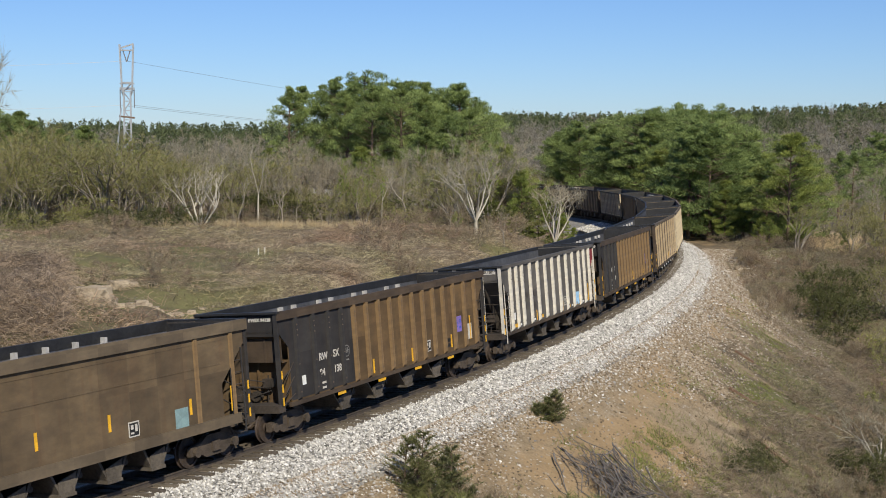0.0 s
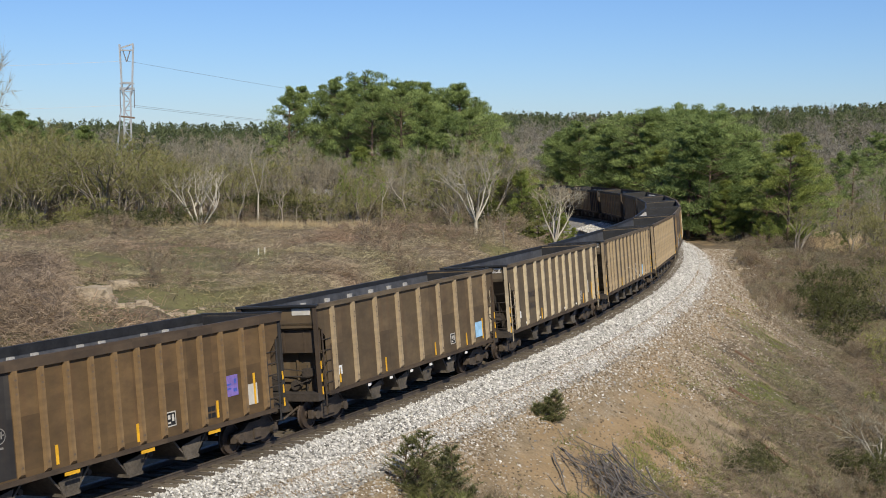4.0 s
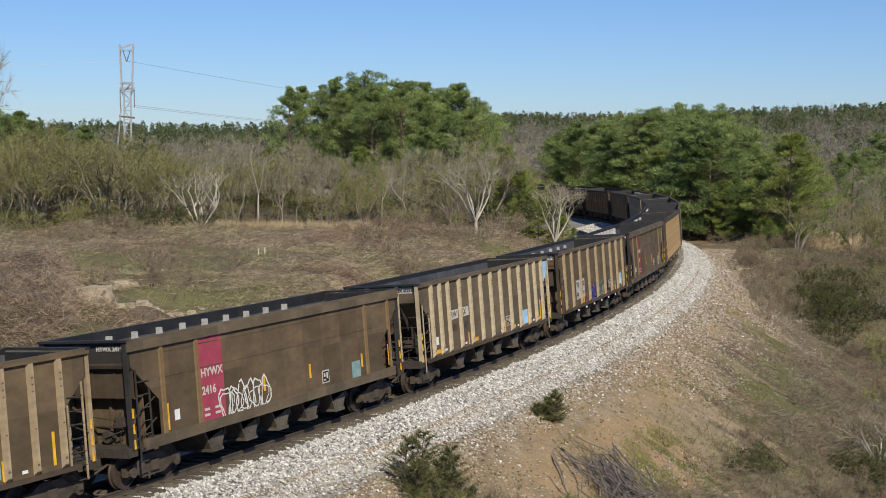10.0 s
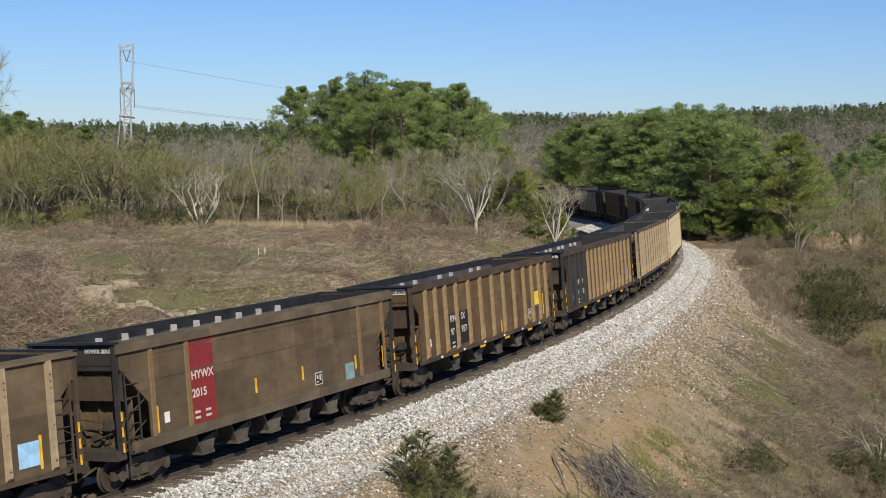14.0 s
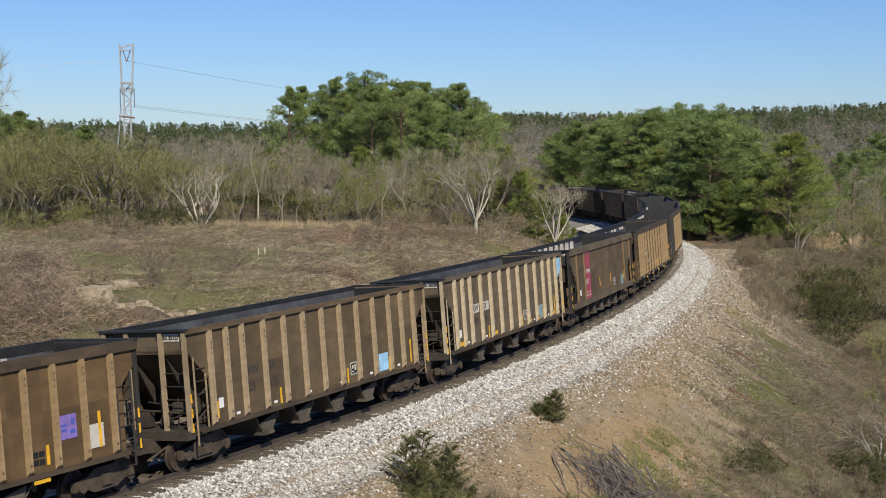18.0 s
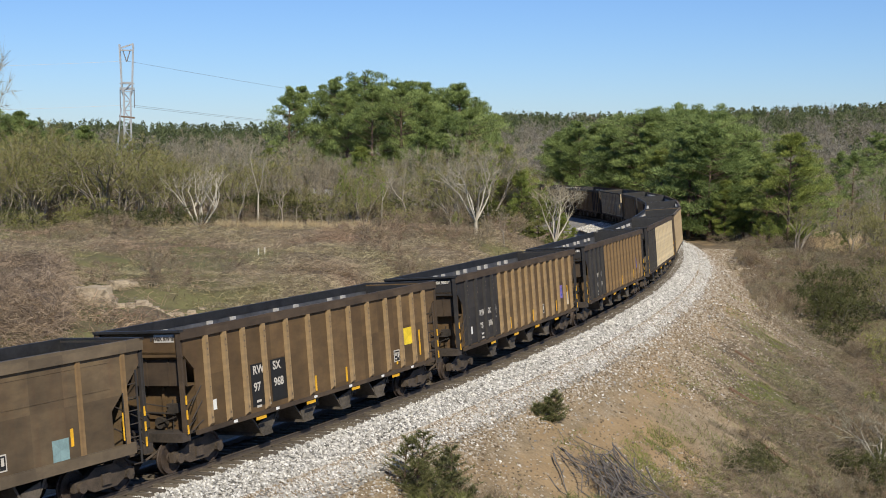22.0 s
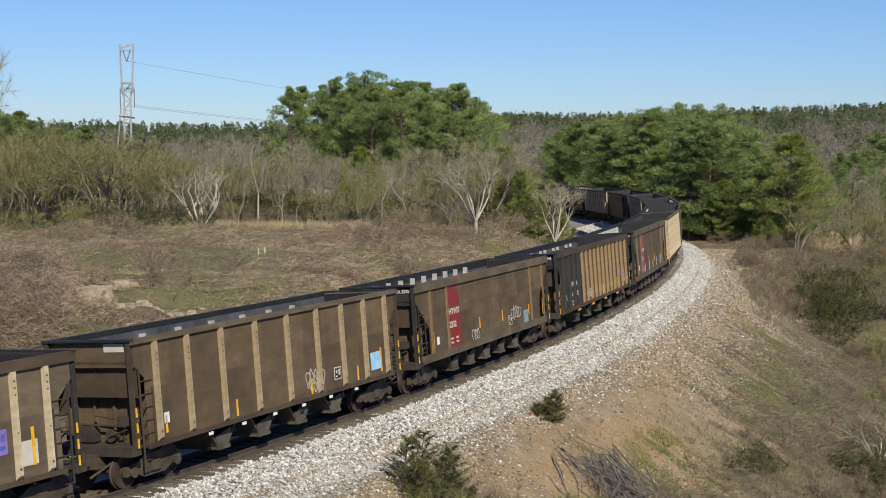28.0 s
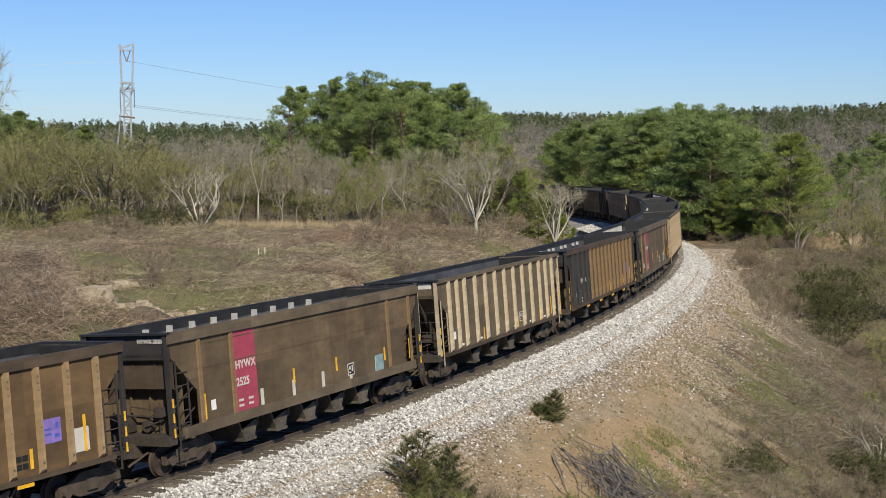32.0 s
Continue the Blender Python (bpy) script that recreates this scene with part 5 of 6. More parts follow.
def plant():
    rnd = random.Random(7)
    R = rnd.uniform
    # pale-barked trees that stand out
    for b, d, sc, w, which in ((-0.178, 127, 0.70, 1.1, 0), (-0.136, 133, 0.95, 0.75, 2), (-0.147, 137, 0.75, 0.6, 2), (-0.045, 136, 0.85, 0.6, 2)):
        PALE.put(*spot(b, d), sc, which, None, w)
    FAN.put(*spot(0.0245, 126), 1.0, 0, 40)
    FAN.put(*spot(0.0825, 134), 1.05, 1, 10)
    FAN.put(*spot(0.326, 70), 0.5, 0, 0, 1.2, label="low pale-limbed bare shrub on the lower bank")
    for b, d, sc, w in ((-0.1175, 131, 0.62, 0.9), (-0.108, 136, 0.8, 0.8), (-0.085, 138, 0.8, 0.8), (0.005, 122, 0.55, 1.1), (0.045, 120, 0.6, 1.0)):
        BARE.put(*spot(b, d), sc, 3, None, w)
    # thicket of budding small trees to the west
    for i in range(40):
        b = -0.335 + 0.145 * (i + rnd.random()) / 40
        BUDDING.put(*spot(b, R(130, 162)), R(0.7, 1.25) * (1.0 if b < -0.22 else 0.85), None, None, 1.15)
    for i in range(16):
        b = -0.335 + 0.165 * (i + rnd.random()) / 16
        BUSHES.put(*spot(b, R(122, 130)), R(0.7, 1.4) if b < -0.2 else R(0.35, 0.6), None, None, 1.1)
    for i in range(30):
        b = R(-0.20, 0.06)
        x, y = spot(b, R(133, 175))
        if clear_of_track(x, y):
            BUDDING.put(x, y, R(0.5, 1.0))
    for b, d, sc in ((0.012, 150, 1.1), (-0.06, 137, 0.7), (-0.085, 132, 0.5), (-0.075, 130, 0.42), (-0.155, 130, 0.45)):
        BUDDING.put(*spot(b, d), sc)
    for b, d, sc in ((0.035, 140, 1.1), (0.055, 150, 1.25), (-0.0595, 132, 0.85), (-0.062, 133, 0.6), (0.010, 120, 0.26)):
        LEAFING.put(*spot(b, d), sc, None, None, 0.75)
    for b, d, h in ((0.046, 146, 9.2), (0.058, 143, 7.2), (0.070, 146, 7.6), (0.079, 143, 7.8), (0.088, 142, 6.8), (0.096, 146, 5.2), (0.040, 150, 8.0)):
        LOWPINES.put(*spot(b, d), h / 13, 1 + (h > 7.5), None, 1.0, label="young yellow-green pine among the bare trees")
    # belt of bare trees
    for i in range(72):
        b = -0.20 + 0.265 * (i + rnd.random()) / 72
        x, y = spot(b, R(137, 200))
        if clear_of_track(x, y):
            BARE.put(x, y, R(0.6, 1.12))
    for i in range(10):
        b = -0.335 + 0.12 * rnd.random()
        BARE.put(*spot(b, R(160, 200)), R(0.6, 0.9))
    # a tall one at the western edge
    BARE.put(*spot(-0.347, 82), 1.55, 0, None, 0.5)
    # shrubs along the foot of the belt
    for i in range(30):
        b = -0.21 + 0.27 * (i + rnd.random()) / 30
        x, y = spot(b, R(126, 142))
        if clear_of_track(x, y):
            BRUSH.put(x, y, R(0.35, 0.95) if b < -0.075 else R(0.8, 1.5))
    for i in range(46):
        b = -0.335 + 0.39 * (i + rnd.random()) / 46
        x, y = spot(b, R(135, 152))
        if clear_of_track(x, y):
            (BRUSH if rnd.random() < 0.6 else BUSHES).put(x, y, R(0.8, 1.45), None, None, 1.3)
    for i in range(9):
        BRUSH.put(*spot(-0.285 + 0.055 * rnd.random(), R(112, 119)), R(0.6, 0.95), None, None, 1.3)
    for i in range(12):
        BRUSH.put(*spot(-0.062 + 0.10 * rnd.random(), R(108, 122)), R(0.7, 1.3), None, None, 1.2)
    for i in range(130):
        b = R(-0.33, 0.07)
        x, y = spot(b, R(66, 124))
        if clear_of_track(x, y, 15):
            BRUSH.put(x, y, R(0.2, 0.55), None, None, 1.7)
    for b, d, sc in ((-0.024, 92, 1.15), (-0.034, 94, 1.1), (-0.014, 95, 1.0), (-0.030, 90, 0.9), (-0.205, 73, 1.1), (-0.214, 75, 1.0), (-0.196, 75, 0.8), (-0.16, 80, 0.7), (-0.10, 84, 0.7), (-0.12, 92, 0.9), (-0.07, 98, 0.8), (-0.30, 76, 0.7), (-0.285, 79, 0.6), (0.03, 110, 0.9), (0.05, 114, 1.0), (0.01, 105, 0.8)):
        BRUSH.put(*spot(b, d), sc)
    # the high pine group
    for b, d, h in ((-0.113, 226, 16.5), (-0.101, 232, 17.8), (-0.088, 236, 18.4), (-0.078, 228, 17.6), (-0.066, 238, 18.2), (-0.055, 230, 17.4), (-0.043, 236, 18.0),
                    (-0.030, 232, 17.6), (-0.018, 238, 18.2), (-0.006, 229, 17.5), (0.004, 234, 17.5), (0.014, 226, 17), (0.024, 232, 16.5), (0.033, 236, 15.5),
                    (-0.052, 214, 14), (-0.030, 212, 14), (-0.012, 210, 14), (0.006, 208, 13), (-0.07, 218, 13), (0.02, 214, 12.5), (-0.036, 225, 16.0), (-0.024, 228, 16.4), (0.0, 222, 15.4), (0.012, 220, 14.6), (-0.048, 222, 16), (-0.07, 224, 16.2), (0.04, 228, 13.5)):
        x, y = spot(b, d)
        if clear_of_track(x, y):
            PINES.put(x, y, h / 16 * (1.0 if b < -0.06 else 1.09) * R(0.95, 1.05), None, None, 1.08)
    for b, d, h in ((-0.045, 208, 13), (-0.028, 206, 12.5), (-0.012, 204, 12), (0.004, 203, 12.5), (0.02, 206, 11.5), (-0.06, 212, 12), (0.032, 210, 11)):
        LOWPINES.put(*spot(b, d), h / 13, None, None, 1.2)
    # pines further west and out on the skyline
    for b, d, h in ((-0.325, 172, 13.5), (-0.312, 176, 13.0), (-0.300, 171, 11.5), (-0.335, 168, 12), (-0.281, 178, 10.5), (-0.262, 182, 10.5)):
        LOWPINES.put(*spot(b, d), h / 13, 0)
    for b, d, h in ((-0.178, 218, 10.6), (-0.166, 222, 11.2), (-0.155, 220, 10.6), (-0.140, 260, 12), (-0.128, 262, 14)):
        LOWPINES.put(*spot(b, d), h / 13, 1)
    # pine wood outside the far curve: its tops rise eastwards
    for i in range(60):
        b = 0.080 + 0.145 * (i + rnd.random()) / 60
        d = R(196, 262) if b < 0.165 else R(166, 225)
        x, y = spot(b, d)
        s, o = off_track([x], [y])
        if o[0] > 7:
            top = 9.5 + d * (0.018 + 0.013 * min(1, (b - 0.08) / 0.08) - (0.012 if b > 0.20 else 0)) * R(0.6, 1.05)
            h = max(6, top - level_of(x, y))
            tall = rnd.random() < 0.4
            (PINES if tall else LOWPINES).put(x, y, h / (20.5 if tall else 14), None, None, 1.15)
    for b, d, h in ((0.180, 163, 14), (0.196, 160, 14.5), (0.207, 158, 12.5), (0.216, 166, 12.0), (0.170, 172, 15), (0.16, 186, 15.5), (0.15, 198, 15.5), (0.188, 170, 15.5)):
        LOWPINES.put(*spot(b, d), h / 13, None, None, 1.1)
    for b, d, h in ((0.166, 205, 14.6), (0.176, 208, 15.0), (0.186, 206, 15.6), (0.195, 203, 15.2), (0.203, 206, 14.4), (0.155, 212, 14.4), (0.144, 216, 14.0)):
        PINES.put(*spot(b, d), h / 16, None, None, 1.0)
    LOWPINES.put(*spot(0.2535, 150), 1.36, 2, None, 1.12, label="lone pine with spreading open boughs")
    LOWPINES.put(*spot(0.238, 160), 0.85, 0, None, 1.1)
    LOWPINES.put(*spot(0.262, 158), 0.85, 0, None, 1.2)
    LOWPINES.put(*spot(0.226, 164), 0.95, 0, None, 1.1)
    LOWPINES.put(*spot(0.246, 154), 0.8, 2, None, 1.2)
    LOWPINES.put(*spot(0.232, 150), 0.4, 1)
    LOWPINES.put(*spot(0.240, 146), 0.3, 2)
    LOWPINES.put(*spot(0.295, 155), 0.3, 1)
    for b, d, h in ((0.30, 210, 12), (0.325, 230, 14), (0.335, 200, 11), (0.29, 260, 13), (0.315, 290, 15)):
        PINES.put(*spot(b, d), h / 16)
    # valley side: bare trees and brush, thick towards the east
    for i in range(54):
        b = R(0.225, 0.345)
        BARE.put(*spot(b, R(165, 330)), R(0.8, 1.35), None, None, 0.8)
    for i in range(14):
        BUDDING.put(*spot(R(0.26, 0.345), R(140, 210)), R(0.4, 0.85))
    for i in range(170):
        b = R(0.205, 0.345)
        d = R(60, 165)
        x, y = spot(b, d)
        s, o = off_track([x], [y])
        if o[0] > 14:
            (BRUSH if rnd.random() < 0.8 else BUSHES).put(x, y, R(0.45, 1.35))
    for i in range(52):
        s, o = R(14, 62), R(9.5, 14.5)
        x, y, z, th, c = (float(v) for v in track(s))
        BRUSH.put(x + math.cos(th) * o, y - math.sin(th) * o, R(0.18, 0.42), None, None, 1.8)
    for b, d, sc in ((0.279, 117, 1.2), (0.287, 115, 1.4), (0.294, 119, 1.35), (0.284, 121, 1.45), (0.274, 120, 1.0), (0.300, 117, 1.1), (0.290, 112, 1.0)):
        BUSHES.put(*spot(b, d), sc, 1, None, 1.05, label="rounded dark olive-green bush on the valley floor")
    for b, d, sc in ((0.335, 84, 0.6), (0.33, 118, 0.85)):
        BUDDING.put(*spot(b, d), sc, None, None, 1.0)
    for i in range(34):
        BRUSH.put(*spot(R(0.222, 0.268), R(112, 146)), R(0.6, 1.25), None, None, 1.2)
    for i in range(22):
        x, y = R(28.0, 37.0), R(134, 158)
        if clear_of_track(x, y, 6.5):
            BRUSH.put(x, y, R(0.35, 0.8), None, None, 1.4)
    # dark scrub in two tongues down the lower bank
    for i in range(16):
        u = rnd.random()
        (BUSHES if i % 3 == 0 else BRUSH).put(12.4 + 3.6 * u + R(-0.5, 0.5), 61.0 - 0.6 * u + R(-1.6, 1.0), R(0.2, 0.36), 1, None, 1.5)
    for i in range(9):
        BUSHES.put(*spot(R(0.300, 0.338), R(64, 74)), R(0.4, 0.75), 1, None, 1.2)
    for b, d, sc in ((0.232, 118, 0.8), (0.238, 110, 0.9), (0.24, 102, 0.8), (0.228, 128, 0.9), (0.245, 120, 1.0), (0.25, 132, 1.1), (0.222, 138, 0.7)):
        BRUSH.put(*spot(b, d), sc)
    for pl in (PINES, LOWPINES, BARE, BUDDING, LEAFING, BRUSH, BUSHES, PALE, FAN):
        pl.finish()


plant()


# ---- far woods on the hills ----
def far_woods(name, n, bearings, dists, pine_share, label, seed):
    rng = np.random.default_rng(seed)
    b, d = rng.uniform(*bearings, n), dists[0] + (dists[1] - dists[0]) * rng.random(n) ** 0.8
    x, y = b * d, d
    z = ground_height(x, y)
    h = rng.uniform(8, 13, n)
    pine = rng.random(n) < pine_share * np.where(d > dists[1] - 250, 2.4, 0.6)
    for kind, mat, per, size in (("pine", M_HAZEPINE, 90, 1.15), ("bare", M_HAZETWIG, 95, 2.1)):
        k = pine if kind == "pine" else ~pine
        if not k.any():
            continue
        m = int(k.sum())
        t = rng.random((m, per, 1))
        a = rng.uniform(0, 6.283, (m, per, 1))
        wid = (h[k] * 0.24)[:, None, None] * np.sqrt(rng.random((m, per, 1)))
        if kind == "pine":
            wid = wid * (1.15 - t)
        up = (0.25 + 0.72 * t) * h[k][:, None, None]
        c = np.concatenate([x[k][:, None, None] + wid * np.cos(a), y[k][:, None, None] + wid * np.sin(a), z[k][:, None, None] + up], 2).reshape(-1, 3)
        dr = np.concatenate([np.cos(a) * 0.6, np.sin(a) * 0.6, 0.6 + 0 * a], 2).reshape(-1, 3)
        V = blades(c, dr, size, size * (0.6 if kind == "pine" else 0.10), rng, 1, 0.8 if kind == "pine" else 0.4)
        base = np.stack([x[k], y[k], z[k] - 0.3], 1)
        T = blades(base, np.tile([[0.0, 0, 1.0]], (m, 1)), 6.0, 0.4, rng, 2, 0.03)
        tagged(part(name, tri_mesh(name, np.concatenate([V, T])), mat, None), label if kind == "pine" else label.replace("pine and", "bare"), "forest", kind="stuff")


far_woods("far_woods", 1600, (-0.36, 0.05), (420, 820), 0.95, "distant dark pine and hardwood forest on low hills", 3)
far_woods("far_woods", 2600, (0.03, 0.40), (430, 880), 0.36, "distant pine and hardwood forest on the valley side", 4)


# ---- low growth: dead stems on the field, straw, thin grass on the bank ----
def low_growth(name, n, bearings, dists, length, width, mat, label, seed, lift, accept, clump=0.0, spread=0.6):
    rng = np.random.default_rng(seed)
    b, d = rng.uniform(*bearings, n), rng.uniform(*dists, n)
    x, y = b * d, d
    s, o = off_track(x, y)
    k = accept(x, y, s, o, rng.random(n))
    x, y = x[k], y[k]
    c = np.stack([x, y, ground_height(x, y) - 0.03], 1)
    V = blades(c, np.tile([[0.0, 0.0, 0.5]], (len(c), 1)), length, width, rng, 3, spread, lift)
    V = V.reshape(-1, 3, 3)
    V[:, 2, 2] = np.maximum(V[:, 2, 2], V[:, 0, 2] + 0.04)
    tagged(part(name, tri_mesh(name, V.reshape(-1, 3)), mat, None), label, "undergrowth", kind="stuff")


def tangle(name, n, bearings, dists, mat, label, seed, accept, reach=(0.5, 1.4), arch=0.32, width=0.024, mound=0.9):
    """Arching dead canes heaped into low mounds; each one a narrow bent ribbon."""
    rng = np.random.default_rng(seed)
    b, d = rng.uniform(*bearings, n), rng.uniform(*dists, n)
    x, y = b * d, d
    s, o = off_track(x, y)
    k = accept(x, y, s, o, rng.random(n))
    x, y = x[k], y[k]
    m = len(x)
    heap = np.clip(fbm(x * 0.16, y * 0.16, seed + 5) + 0.25 * fbm(x * 0.6, y * 0.6, seed + 6) + 0.12, 0, 0.55)
    z = ground_height(x, y) + rng.random(m) * heap * mound * 1.6
    a, L = rng.uniform(0, 6.283, m), rng.uniform(*reach, m) * (0.55 + heap)
    H = arch * rng.uniform(0.2, 1.3, m) * (0.45 + heap * 1.4)
    droop = rng.uniform(-0.1, 0.25, m)
    u = np.linspace(0, 1, 4)
    bend = rng.normal(0, 0.18, m)
    P = np.empty((m, 4, 3))
    for j, t in enumerate(u):
        P[:, j, 0] = x + L * (t * np.cos(a) - bend * t * (1 - t) * 4 * np.sin(a))
        P[:, j, 1] = y + L * (t * np.sin(a) + bend * t * (1 - t) * 4 * np.cos(a))
        P[:, j, 2] = z + 4 * H * t * (1 - t * 0.85) - droop * t * L * 0.4
    w = width * rng.uniform(0.6, 1.4, m)
    tilt = rng.uniform(0.2, 1.3, m)
    S = np.stack([-np.sin(a) * np.cos(tilt), np.cos(a) * np.cos(tilt), np.sin(tilt)], 1) * w[:, None]
    taper = np.array([1.0, 0.9, 0.7, 0.35])[None, :, None]
    V = np.concatenate([P - S[:, None] * taper / 2, P + S[:, None] * taper / 2], 1).reshape(-1, 3)
    j = np.arange(3)
    f = np.stack([j, j + 1, j + 5, j + 4], 1)
    F = (f[None] + 8 * np.arange(m)[:, None, None]).reshape(-1, 4)
    tagged(part(name, array_mesh(name, V, F), mat, None), label, "undergrowth", kind="stuff")


M_CANE = island_leaf("dead_canes", (0.20, 0.165, 0.12), (0.72, 0.61, 0.45), 0.9, [(0.36, (0.85, 0.72, 0.71)), (0.48, (1.0, 0.98, 0.95)), (0.60, (0.95, 1.0, 0.80)), (0.70, (1.2, 1.14, 1.0))])
M_BANKCANE = island_leaf("weathered_canes", (0.12, 0.098, 0.075), (0.40, 0.335, 0.25), 0.9)
M_RUSSET = island_leaf("russet_canes", (0.13, 0.10, 0.075), (0.50, 0.40, 0.30), 0.9)
tangle("brush_tangle", 100000, (-0.345, 0.10), (56, 128), M_CANE, "low tangle of dead grey-brown canes over the field", 51,
       lambda x, y, s, o, r: (o < -10) & (r < 0.55 + 1.1 * fbm(x * 0.13, y * 0.13, 56)) & (((x + 21.5) / 2.4) ** 2 + ((y - 87) / 5) ** 2 > 0.8 + r * 0.6) & (((x + 15.4) / 4.2) ** 2 + ((y - 67.5) / 4.0) ** 2 > 0.75 + 0.5 * r))
tangle("brush_tangle", 26000, (-0.345, -0.265), (56, 84), M_RUSSET, "dense russet bramble thicket on the cut bank", 57,
       lambda x, y, s, o, r: (o < -9) & (r < 1.0 * smooth(-0.272, -0.292, x / y)), (0.5, 1.3), 0.4, 0.024, 1.3)
tangle("brush_tangle", 90000, (0.10, 0.345), (50, 160), M_BANKCANE, "low tangle of dead canes on the lower bank", 61,
       lambda x, y, s, o, r: (o > 8.5) & (r < 0.10 * (o - 8.5) + 0.5 * fbm(x * 0.16, y * 0.16, 66)), (0.4, 1.2), 0.3, 0.02, 0.8)
low_growth("dead_stems", 42000, (-0.345, 0.10), (58, 142), 0.42, 0.028, M_STEM, "matted dead brown stems covering the field", 31, 0.1,
           lambda x, y, s, o, r: (o < -9) & (r < 0.35 + 0.9 * (fbm(x * 0.11, y * 0.11, 71) + 0.35)) & (((x + 15.4) / 4.2) ** 2 + ((y - 67.5) / 4.0) ** 2 > 0.6 + 0.7 * r) & (((x + 21.5) / 2.6) ** 2 + ((y - 87) / 5) ** 2 > 0.6 + r), spread=0.75)
low_growth("straw_grass", 6000, (-0.205, -0.04), (122, 131), 0.75, 0.04, M_STRAW, "tall straw-coloured dry grass along the trees", 32, 0.6,
           lambda x, y, s, o, r: (o < -9) & (fbm(x * 0.35, y * 0.3, 72) > 0.0), spread=0.25)
low_growth("straw_grass", 3500, (0.27, 0.345), (150, 185), 1.3, 0.06, M_STRAW, "tall straw-coloured dry grass in the valley", 33, 0.6,
           lambda x, y, s, o, r: (o > 12) & (fbm(x * 0.08, y * 0.08, 73) > -0.1), spread=0.22)
low_growth("dead_stems", 130000, (-0.02, 0.345), (45, 165), 0.5, 0.024, M_STEM, "dead brown stems on the lower bank", 34, 0.15,
           lambda x, y, s, o, r: (o > 7.5) & (r < 0.10 + 0.075 * (o - 7.5)) & (fbm(x * 0.2, y * 0.2, 74) > -0.22), spread=0.7)
low_growth("thin_grass", 60000, (-0.02, 0.34), (42, 110), 0.2, 0.022, M_GRASS, "thin green grass patches on the bank", 35, 0.4,
           lambda x, y, s, o, r: (o > 5.5) & (fbm(x * 0.22, y * 0.22, 75) + 0.5 * fbm(x * 0.9, y * 0.9, 77) > 0.10 - 0.025 * np.clip(o - 5.5, 0, 5)), spread=0.5)
low_growth("thin_grass", 170000, (0.10, 0.28), (50, 95), 0.15, 0.02, M_GRASS, "green grass tongues running down the bank", 37, 0.5,
           lambda x, y, s, o, r: (o > 6.4) & (o < 12) & (r < 1.4 * np.exp(-((s - 21 + (o - 8) * 0.5) / 3.2) ** 2) * smooth(6.4, 8, o) + 0.9 * np.exp(-((s - 44) / 5.0) ** 2) * smooth(7.5, 9, o) * smooth(11.5, 10, o) + 0.6 * np.exp(-((s - 58) / 4.0) ** 2) * smooth(7, 8.5, o) * smooth(11, 9.5, o)) & (fbm(x * 1.3, y * 1.3, 78) > -0.08), spread=0.5)
low_growth("thin_grass", 12000, (-0.345, 0.0), (62, 120), 0.3, 0.025, M_GRASS, "thin green grass patches in the field", 36, 0.5,
           lambda x, y, s, o, r: (o < -10) & (fbm(x * 0.06, y * 0.06, 76) > 0.1), spread=0.45)


# ---- rocks of the low cut ----
def rock(seed, sx, sy, sz):
    rnd = random.Random(seed)
    bm = bmesh.new()
    bmesh.ops.create_icosphere(bm, subdivisions=3, radius=1.0)
    for v in bm.verts:
        n = noise.noise(v.co * 1.3 + Vector((seed * 3.1, 0, 0))) * 0.5 + noise.noise(v.co * 3.5 + Vector((0, seed, 0))) * 0.18
        p = v.co * (1 + n)
        p.z = max(-0.6, min(0.62 + 0.1 * noise.noise(v.co * 4), p.z))
        v.co = Vector((p.x * sx, p.y * sy, p.z * sz))
    me = bpy.data.meshes.new("rock")
    bm.to_mesh(me)
    bm.free()
    me.materials.append(M_ROCK)
    return me


def build_rocks():
    rnd = random.Random(12)
    meshes = [rock(i, 1, 0.7, 0.62) for i in range(4)]
    rows = [(-18.5, 70.6, 0.9), (-17.7, 68.4, 2.3), (-17.2, 67.5, 1.8), (-16.9, 66.8, 0.6), (-16.2, 66.6, 0.6), (-15.7, 66.2, 0.7), (-15.2, 66.0, 0.55), (-14.7, 66.0, 0.8), (-14.1, 66.5, 0.55), (-13.7, 67.5, 0.7), (-13.3, 68.2, 0.5), (-12.8, 68.8, 0.55), (-12.3, 69.5, 0.4), (-11.8, 70.0, 0.35), (-16.1, 63.9, 0.5), (-15.8, 63.2, 0.4), (-15.5, 64.1, 0.35), (-17.2, 72.3, 1.2), (-16.6, 72.5, 0.9), (-14.4, 66.1, 0.5), (-15.0, 65.5, 0.4), (-13.9, 66.7, 0.45)]
    for i, (x, y, sc) in enumerate(rows):
        z = float(ground_height([x], [y])[0])
        ob = new("rock", meshes[i % 4])
        ob.matrix_basis = pose(x, y, z + 0.02 * sc, 0, 0, rnd.uniform(-40, 40)) @ Matrix.Diagonal((sc * 0.5, sc * 0.5, sc * (0.85 if sc > 1.3 else 0.7), 1))
        tagged(ob, "pale weathered sandstone outcrop in the low cut bank", "rock", "rocks of the cut")


build_rocks()


